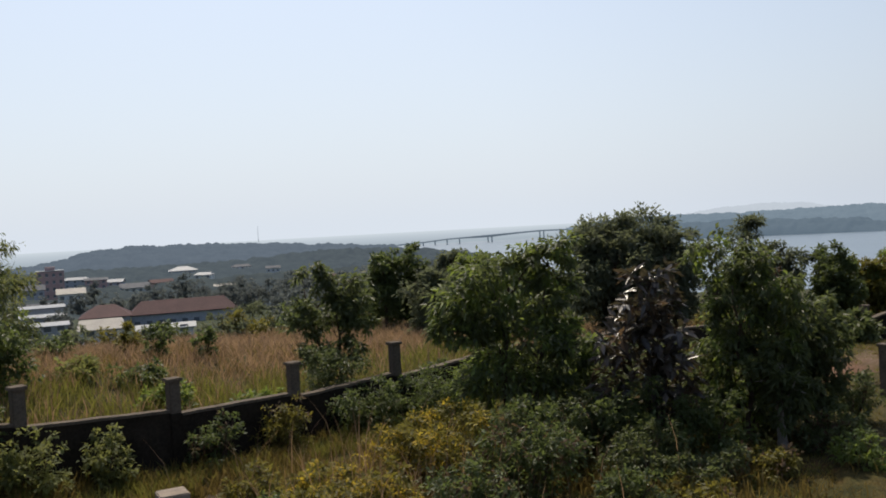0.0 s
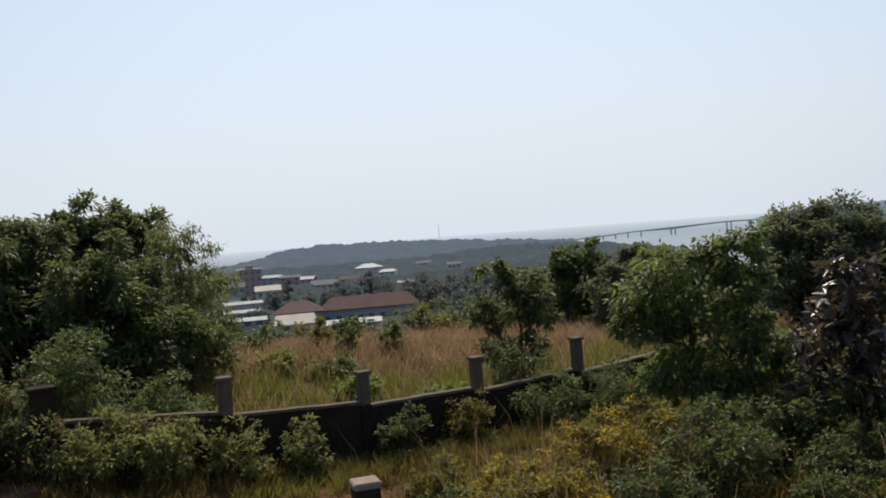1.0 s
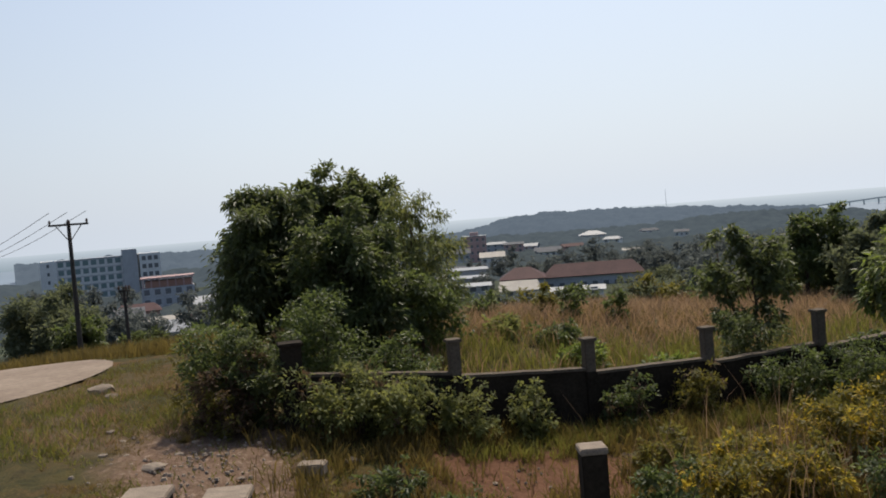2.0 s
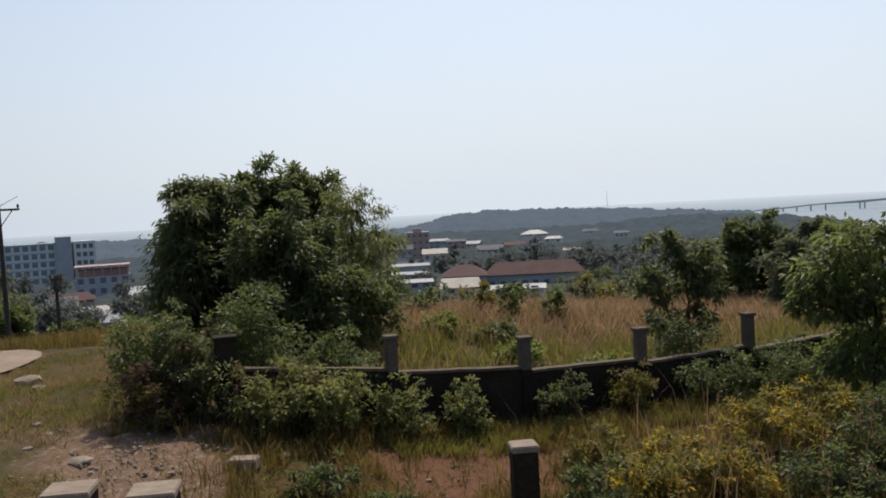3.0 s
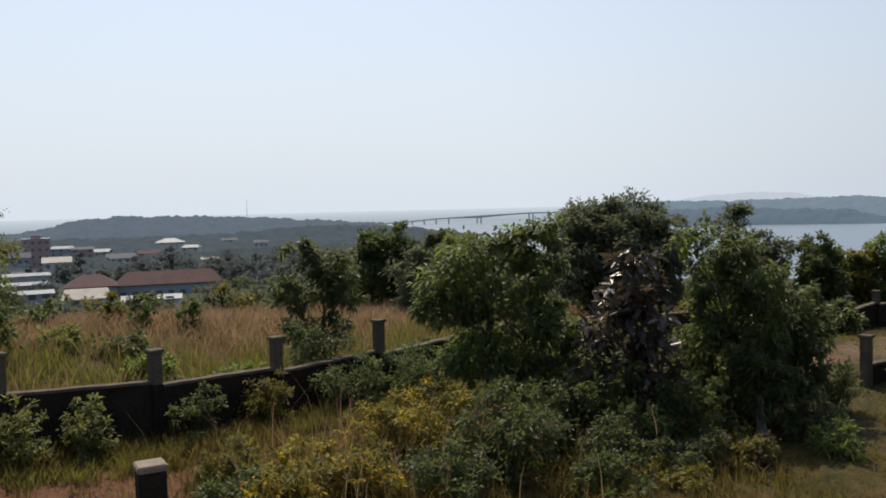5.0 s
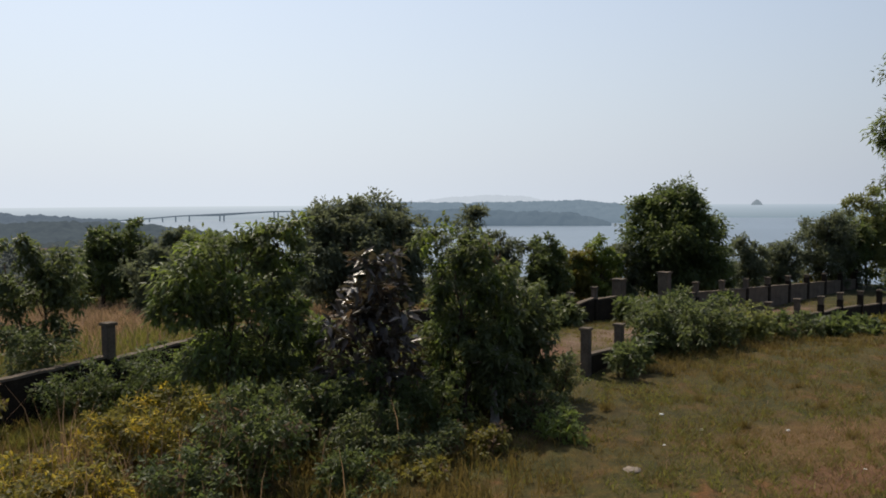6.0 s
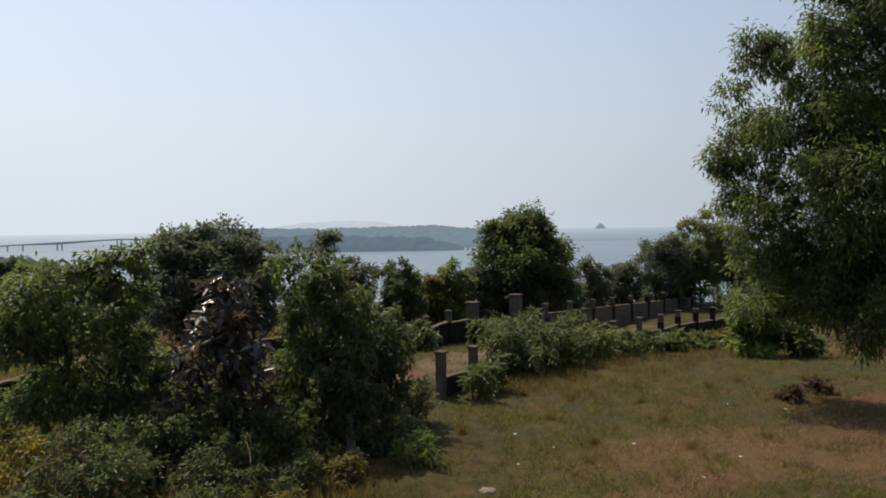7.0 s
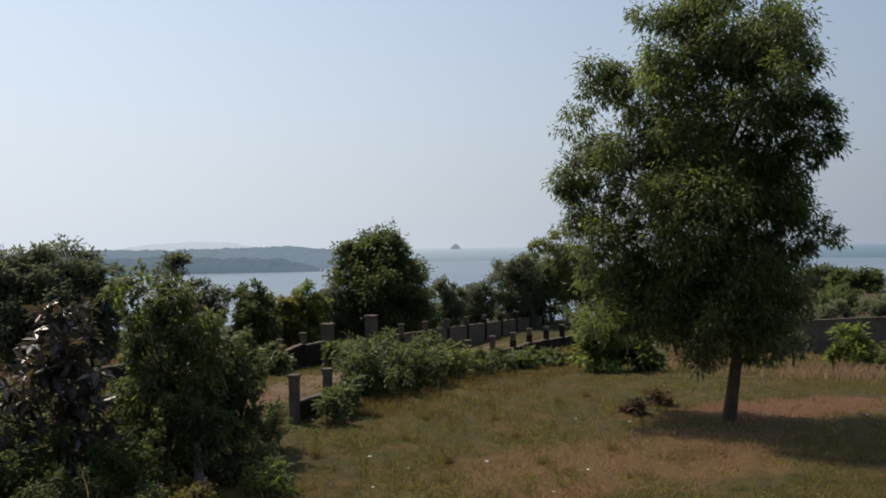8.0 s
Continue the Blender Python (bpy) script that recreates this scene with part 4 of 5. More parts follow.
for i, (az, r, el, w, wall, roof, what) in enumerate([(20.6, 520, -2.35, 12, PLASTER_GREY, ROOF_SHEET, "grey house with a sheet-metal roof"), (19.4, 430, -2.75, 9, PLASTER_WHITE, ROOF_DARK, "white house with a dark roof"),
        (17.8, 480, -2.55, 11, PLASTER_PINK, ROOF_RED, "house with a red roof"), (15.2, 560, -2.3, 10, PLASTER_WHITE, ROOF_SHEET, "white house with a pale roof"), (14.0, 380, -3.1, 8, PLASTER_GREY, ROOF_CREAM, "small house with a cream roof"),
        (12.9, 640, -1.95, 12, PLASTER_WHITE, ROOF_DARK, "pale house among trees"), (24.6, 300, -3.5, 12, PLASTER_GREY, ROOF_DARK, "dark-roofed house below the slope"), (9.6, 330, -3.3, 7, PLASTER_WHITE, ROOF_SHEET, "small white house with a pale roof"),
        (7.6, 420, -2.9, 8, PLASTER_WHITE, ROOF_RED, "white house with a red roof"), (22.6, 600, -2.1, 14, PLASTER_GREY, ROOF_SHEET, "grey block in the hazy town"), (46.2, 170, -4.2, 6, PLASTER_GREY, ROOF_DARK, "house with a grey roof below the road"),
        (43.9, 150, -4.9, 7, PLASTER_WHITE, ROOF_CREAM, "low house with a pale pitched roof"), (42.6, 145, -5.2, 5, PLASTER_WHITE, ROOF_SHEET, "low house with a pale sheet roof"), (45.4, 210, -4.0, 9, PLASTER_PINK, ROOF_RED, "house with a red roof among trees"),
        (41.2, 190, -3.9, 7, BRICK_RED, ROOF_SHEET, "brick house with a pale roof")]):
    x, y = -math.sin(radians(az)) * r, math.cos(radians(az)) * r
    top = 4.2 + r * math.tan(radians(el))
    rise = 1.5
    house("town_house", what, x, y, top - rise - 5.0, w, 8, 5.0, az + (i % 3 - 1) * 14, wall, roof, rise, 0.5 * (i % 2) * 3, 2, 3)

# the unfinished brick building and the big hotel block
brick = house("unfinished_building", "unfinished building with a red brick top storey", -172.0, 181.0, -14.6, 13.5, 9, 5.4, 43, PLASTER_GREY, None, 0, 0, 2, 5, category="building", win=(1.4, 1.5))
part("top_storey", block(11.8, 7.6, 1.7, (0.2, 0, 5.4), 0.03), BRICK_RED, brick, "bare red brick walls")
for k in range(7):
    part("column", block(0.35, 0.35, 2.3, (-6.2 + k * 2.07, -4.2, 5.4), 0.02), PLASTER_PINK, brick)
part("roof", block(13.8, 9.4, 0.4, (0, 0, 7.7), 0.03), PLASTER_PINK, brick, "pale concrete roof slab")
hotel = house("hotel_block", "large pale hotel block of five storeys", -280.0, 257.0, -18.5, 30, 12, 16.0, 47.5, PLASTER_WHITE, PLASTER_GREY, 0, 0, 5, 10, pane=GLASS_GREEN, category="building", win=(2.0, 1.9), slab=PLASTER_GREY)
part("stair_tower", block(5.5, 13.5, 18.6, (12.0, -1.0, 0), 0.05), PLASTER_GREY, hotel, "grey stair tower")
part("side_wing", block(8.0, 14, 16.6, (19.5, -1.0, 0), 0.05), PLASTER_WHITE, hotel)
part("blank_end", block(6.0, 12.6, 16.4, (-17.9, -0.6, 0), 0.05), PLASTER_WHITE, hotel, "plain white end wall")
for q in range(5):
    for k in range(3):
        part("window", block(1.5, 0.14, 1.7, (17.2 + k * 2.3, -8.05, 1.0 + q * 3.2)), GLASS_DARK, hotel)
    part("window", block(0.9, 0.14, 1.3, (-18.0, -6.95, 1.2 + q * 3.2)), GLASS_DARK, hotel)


# ---- trees near the wall ----
def azimuth(x, y):
    return math.degrees(math.atan2(-x, y))


def crown_tree(name, label, x, y, top, w, low, leafage, seed, n=9, cone=0.0, **more):
    """A tree whose crown fills w metres between two heights above the land."""
    rng_c = np.random.default_rng(seed + 1000)
    base = gz(x, y)
    return tree(name, label, x, y, auto_lobes(rng_c, w, low, top - base, n, cone), leafage, seed, turn=azimuth(x, y), **more)


# the big tree on the lawn: lobes as (across, deep, height, half sizes)
BIG = [(0.10, 0.00, 8.90, 1.58, 1.60, 0.99), (1.02, 0.30, 8.30, 0.84, 1.20, 1.26), (-1.10, -0.20, 8.50, 1.12, 1.20, 0.99), (-2.75, 0.10, 7.50, 0.79, 0.90, 0.77),
       (-3.35, 0.20, 6.00, 0.79, 0.90, 1.08), (-1.90, -0.70, 6.40, 1.30, 1.20, 1.35), (0.00, 0.80, 6.60, 1.67, 1.30, 1.44), (1.60, 0.00, 6.50, 0.72, 1.00, 1.03),
       (1.52, 0.20, 4.30, 0.72, 0.90, 0.81), (-2.85, -0.20, 4.10, 1.07, 1.20, 1.26), (-0.60, -0.80, 4.30, 1.77, 1.40, 1.53), (0.66, 0.70, 4.60, 1.09, 1.30, 1.35),
       (-1.60, 0.30, 2.50, 1.58, 1.50, 0.90), (0.25, -0.20, 2.60, 1.09, 1.40, 0.99), (-2.40, -0.60, 2.40, 0.84, 1.00, 0.81), (0.74, -0.40, 2.30, 0.75, 1.00, 0.63), (0.74, -0.90, 7.60, 1.00, 1.10, 1.08),
       (-0.60, -0.60, 2.05, 1.30, 1.20, 0.80), (0.45, 0.00, 3.30, 1.15, 1.20, 1.00), (-1.30, 0.00, 3.30, 1.50, 1.30, 1.05), (-0.60, 0.20, 5.40, 1.60, 1.40, 1.20), (0.90, 0.20, 5.50, 0.95, 1.10, 0.95)]
# lighter clusters strewn through the crown stand for its sunlit leaves
tree("lawn_tree", "tall dark-green tree with a dense leaning crown on the lawn", 17.23, 12.71, BIG, LEAF_DARK, 21, trunk=0.135, each=130, per=36, length=0.135, width=0.046,
     droop=0.6, turn=azimuth(17.23, 12.71), second=(LEAF_LIGHT, 0.33, "lighter green leaves standing for sunlit ones"))

crown_tree("mango_tree", "dense dark-green mango tree behind the wall", -13.37, 17.47, 5.4, 2.8, 0.3, LEAF_DARK, 31, n=12, cone=0.2, trunk=0.13, each=150, per=26, length=0.17, width=0.06, droop=0.7)
tree("broad_tree", "taller dark tree with a flat spreading top", -14.2, 21.8, [(0.15, 0, 4.45, 1.05, 1.0, 0.40), (1.15, 0.1, 4.1, 0.75, 0.8, 0.42), (-0.85, 0, 4.2, 0.85, 0.8, 0.42), (0.2, 0.1, 4.0, 1.2, 1.0, 0.45), (1.3, 0, 3.4, 0.8, 0.8, 0.6), (0.0, 0, 3.3, 1.45, 1.2, 0.75), (0.2, 0, 2.6, 1.2, 1.1, 0.7), (0, 0, 1.6, 1.2, 1.1, 0.7)],
     LEAF_DARK, 32, trunk=0.13, each=140, per=20, length=0.18, width=0.08, droop=0.2, turn=azimuth(-14.2, 21.8))
crown_tree("glossy_tree", "dark-green tree with glossy sunlit leaves", -10.98, 17.16, 4.4, 2.9, 0.2, LEAF_DARK, 33, second=(LEAF_MID, 0.4, "glossy mid-green leaves"), n=11, cone=0.15, trunk=0.09, each=150, per=22, length=0.14, width=0.06, droop=0.5)
# dark clusters mixed in paint shade into this crown
crown_tree("feathery_tree", "light grey-green feathery tree behind the thicket", -10.85, 20.05, 4.95, 2.5, 0.3, LEAF_GREY, 34, second=(LEAF_DARK, 0.45, "dark leaves standing for shaded ones"), n=9, trunk=0.07, each=110, per=18, length=0.16, width=0.035, droop=0.8)
crown_tree("thicket_tree", "low mid-green tree beside the thicket", -9.6, 17.95, 3.0, 2.1, 0.2, LEAF_MID, 35, n=7, trunk=0.06, each=70, per=16, length=0.15, width=0.06)

tree("field_tree", "slender dark-green tree standing behind the wall", -2.66, 20.3, [(-0.35, 0, 3.1, 0.5, 0.5, 0.38), (0.35, 0.1, 2.8, 0.6, 0.5, 0.45), (0.65, 0, 2.3, 0.5, 0.5, 0.45), (-0.65, 0, 2.0, 0.45, 0.45, 0.5), (0.0, 0.1, 2.1, 0.65, 0.6, 0.6), (-0.55, 0, 1.3, 0.5, 0.5, 0.5), (0.35, 0, 1.35, 0.5, 0.5, 0.4)],
     LEAF_DARK, 36, trunk=0.05, each=135, per=20, length=0.155, width=0.065, stems=2, turn=azimuth(-2.66, 20.3), droop=0.5)
# light clusters among the dark leaves stand for glints and sunlit foliage
tree("young_mango_tree", "sprawling tree with bright and dark green leaves", 1.15, 16.4, [(-0.3, 0, 2.75, 1.05, 0.8, 0.75), (-0.95, -0.2, 2.3, 0.55, 0.6, 0.6), (0.55, 0, 3.0, 0.65, 0.6, 0.55), (1.0, 0.1, 3.65, 0.42, 0.4, 0.32), (0.75, 0, 3.35, 0.4, 0.4, 0.4), (0.1, 0.1, 1.7, 1.15, 0.9, 0.8), (-0.1, 0, 0.95, 1.1, 0.8, 0.7), (0.85, 0, 1.5, 0.6, 0.6, 0.7), (1.25, 0.1, 1.9, 0.4, 0.4, 0.5)],
     LEAF_DARK, 37, trunk=0.08, each=135, per=20, length=0.155, width=0.06, stems=2, turn=azimuth(1.15, 16.4), droop=0.55, second=(LEAF_LIGHT, 0.34, "bright leaves standing for sunlit ones"))
tree("teak_sapling", "young tree with big dark glossy leaves", 3.38, 15.24, [(0.1, 0, 3.1, 0.35, 0.35, 0.42), (0.0, 0, 2.6, 0.5, 0.5, 0.45), (0.3, 0, 2.15, 0.6, 0.6, 0.45), (-0.35, 0, 1.95, 0.55, 0.5, 0.4), (0.05, 0, 1.5, 0.75, 0.7, 0.5), (-0.5, 0, 1.35, 0.4, 0.4, 0.35), (0.4, 0, 1.0, 0.65, 0.5, 0.5), (-0.2, 0, 0.7, 0.7, 0.6, 0.5), (0.0, 0.2, 1.9, 0.7, 0.6, 0.6)],
     LEAF_TEAK, 38, trunk=0.05, each=62, per=10, length=0.25, width=0.11, turn=azimuth(3.38, 15.24), droop=0.25, second=(LEAF_BROWN, 0.2, "withered brown leaves"))
# the lighter clusters paint sunlight onto a dark crown
tree("whitewashed_tree", "tall bushy tree with sunlit light-green top leaves", 5.31, 15.75, [(-0.4, 0, 3.35, 0.5, 0.5, 0.42), (0.1, 0, 3.15, 0.55, 0.5, 0.45), (-0.3, 0, 2.7, 0.65, 0.6, 0.5), (0.4, 0, 2.6, 0.6, 0.6, 0.5), (0.05, 0, 2.1, 0.85, 0.7, 0.6), (0.6, 0, 2.0, 0.45, 0.5, 0.5), (-0.45, 0, 1.9, 0.5, 0.5, 0.5), (0.1, 0.1, 1.4, 0.85, 0.7, 0.5), (-0.3, 0.2, 0.9, 0.7, 0.6, 0.5), (0.5, 0.2, 0.7, 0.6, 0.6, 0.5), (0.1, 0.3, 0.4, 0.8, 0.6, 0.4)],
     LEAF_DARK, 39, trunk=0.055, each=135, per=20, length=0.14, width=0.058, stems=3, turn=azimuth(5.31, 15.75), droop=0.6, second=(LEAF_LIGHT, 0.28, "light-green leaves standing for sunlit ones"))
crown_tree("bushy_tree", "low dark-green bushy tree", 6.75, 16.4, 2.5, 1.65, 0.15, LEAF_DARK, 40, n=9, trunk=0.05, each=140, per=20, length=0.14, width=0.058, droop=0.7, stems=2)
tree("pale_trunk", "short tree with a pale grey trunk", 5.65, 15.08, [(0.0, -0.3, 0.80, 0.42, 0.3, 0.32), (-0.2, -0.2, 1.25, 0.42, 0.35, 0.33), (0.22, -0.25, 1.15, 0.36, 0.3, 0.32), (0.0, 0.0, 1.5, 0.4, 0.35, 0.3)], LEAF_DARK, 41, bark=BARK_PALE, trunk=0.10, each=260, per=18, length=0.13, width=0.055, turn=azimuth(5.65, 15.08))

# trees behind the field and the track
crown_tree("round_tree", "broad round dark-green tree beyond the wall", 6.5, 33.2, 4.15, 3.7, 0.2, LEAF_BACK_HAZE, 42, n=12, trunk=0.14, each=72, per=24, length=0.20, width=0.09)
crown_tree("round_tree", "dark-green tree beside a rounder one", 8.5, 33.6, 4.0, 2.8, 0.2, LEAF_BACK_HAZE, 43, n=9, trunk=0.12, each=72, per=24, length=0.20, width=0.09)
crown_tree("hump_tree", "rounded mid-green tree behind the dry field", -2.9, 41.6, 3.25, 2.2, 0.2, LEAF_MID, 44, n=9, trunk=0.1, each=68, per=22, length=0.22, width=0.095)
crown_tree("hump_tree", "rounded mid-green tree behind the dry field", -1.75, 42.3, 3.45, 1.9, 0.2, LEAF_MID, 45, n=9, trunk=0.1, each=68, per=22, length=0.22, width=0.095)
crown_tree("hump_tree", "dark-green tree behind the dry field", 0.25, 42.0, 3.1, 2.2, 0.2, LEAF_BACK_HAZE, 46, n=8, trunk=0.1, each=68, per=22, length=0.22, width=0.095)
crown_tree("hump_tree", "light-green tree behind the dry field", 1.4, 38.0, 3.05, 2.4, 0.2, LEAF_LIGHT, 47, n=8, trunk=0.09, each=68, per=22, length=0.21, width=0.09)
crown_tree("hump_tree", "dark-green tree behind the dry field", -0.6, 36.5, 2.3, 2.2, 0.1, LEAF_BACK_HAZE, 48, n=7, trunk=0.08, each=68, per=22, length=0.2, width=0.09)
crown_tree("hump_tree", "mid-green tree between field and track", 3.6, 36.0, 2.6, 2.6, 0.1, LEAF_MID, 49, n=7, trunk=0.08, each=68, per=22, length=0.2, width=0.09)
PINE = [(0.3, 0, 4.5, 0.60, 0.6, 0.24), (0.45, 0.1, 4.15, 0.85, 0.7, 0.30), (-0.1, 0, 3.8, 0.95, 0.7, 0.28), (-0.2, -0.1, 3.4, 0.7, 0.6, 0.3), (0.3, 0.2, 3.0, 0.75, 0.7, 0.32), (-0.4, 0, 2.8, 0.7, 0.7, 0.32), (-0.7, 0.1, 2.3, 0.75, 0.7, 0.4), (0.1, 0, 2.2, 0.8, 0.8, 0.5), (-0.2, 0, 1.4, 1.0, 0.9, 0.6)]
tree("layered_tree", "dark tree with flat layered branches", 11.7, 34.1, PINE, LEAF_BACK_HAZE, 50, trunk=0.09, each=55, per=22, length=0.22, width=0.06, turn=azimuth(11.7, 34.1), droop=0.0)
for i, (x, y, top, w, lf, what) in enumerate([(14.2, 37.6, 2.9, 2.3, LEAF_BACK_HAZE, "dark round-topped tree"), (12.9, 36.6, 2.2, 2.0, LEAF_BROWN, "brownish half-dry tree"), (16.2, 36.8, 2.55, 2.0, LEAF_MID, "green round-topped tree"), (17.3, 37.6, 2.3, 1.1, LEAF_GREY, "thin grey-green tree"), (18.3, 37.6, 1.9, 1.8, LEAF_OLIVE, "olive-green small tree"),
        (19.3, 37.5, 2.35, 2.0, LEAF_LIGHT, "light-green small tree"), (20.6, 37.9, 2.1, 2.0, LEAF_BACK_HAZE, "dark-green small tree"), (26.6, 39.2, 1.8, 2.0, LEAF_MID, "low mid-green tree"), (29.7, 40.6, 2.3, 2.1, LEAF_BACK_HAZE, "dark-green tree above the sea"), (32.2, 41.2, 1.75, 2.1, LEAF_BACK_HAZE, "low dark-green tree"),
        (34.9, 41.0, 3.5, 3.1, LEAF_BACK_HAZE, "dark-green roadside tree"), (37.2, 41.4, 3.25, 2.4, LEAF_MID, "mid-green roadside tree"), (38.9, 42.1, 5.0, 2.8, LEAF_GREY, "tall grey-green tree"), (41.0, 41.6, 4.0, 2.9, LEAF_GREY, "grey-green tree behind the big one"), (43.4, 40.4, 2.5, 3.1, LEAF_BACK_HAZE, "dark tree behind the big one")]):
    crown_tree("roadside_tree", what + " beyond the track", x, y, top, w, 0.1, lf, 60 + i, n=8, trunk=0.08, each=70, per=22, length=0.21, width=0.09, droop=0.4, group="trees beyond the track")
crown_tree("spreading_tree", "large spreading green tree beyond the gate", 23.3, 37.5, 4.75, 4.5, 0.4, LEAF_MID, 80, n=13, cone=0.2, trunk=0.16, each=75, per=26, length=0.22, width=0.10)
for i, (x, y, top, w, lf) in enumerate([(81.6, 49.1, 0.95, 5.0, LEAF_BACK_HAZE), (78.8, 44.0, 0.9, 4.4, LEAF_MID), (84.0, 42.0, -0.2, 3.0, LEAF_LIGHT), (72.0, 47.0, 0.2, 4.5, LEAF_BACK_HAZE), (88.0, 41.0, 0.6, 4.0, LEAF_BACK_HAZE)]):
    crown_tree("far_lawn_tree", "rounded tree on the far field", x, y, top, w, -0.2, lf, 90 + i, n=8, trunk=0.14, each=20, per=18, length=0.5, width=0.2, group="trees on the far field")
for i, (x, y, top, w, lf) in enumerate([(52.0, 27.0, 0.6, 3.2, LEAF_BACK_HAZE), (57.0, 33.0, 0.5, 3.6, LEAF_MID), (60.0, 27.5, 0.0, 3.0, LEAF_OLIVE), (47.0, 27.5, 0.3, 2.4, LEAF_BACK_HAZE), (66.0, 31.0, 0.1, 3.4, LEAF_LIGHT), (44.0, 30.0, 1.4, 3.0, LEAF_BACK_HAZE)]):
    crown_tree("field_bush", "rounded bush in the field beyond the wall", x, y, top, w, 0.0, lf, 190 + i, n=6, trunk=0.06, each=26, per=16, length=0.32, width=0.13, group="bushes beyond the wall", category="bush")
crown_tree("wall_shrub_tree", "leafy young tree before the far wall", 30.2, 19.4, 2.0, 1.6, 0.3, LEAF_BACK_HAZE, 96, n=7, trunk=0.05, each=55, per=16, length=0.2, width=0.07)

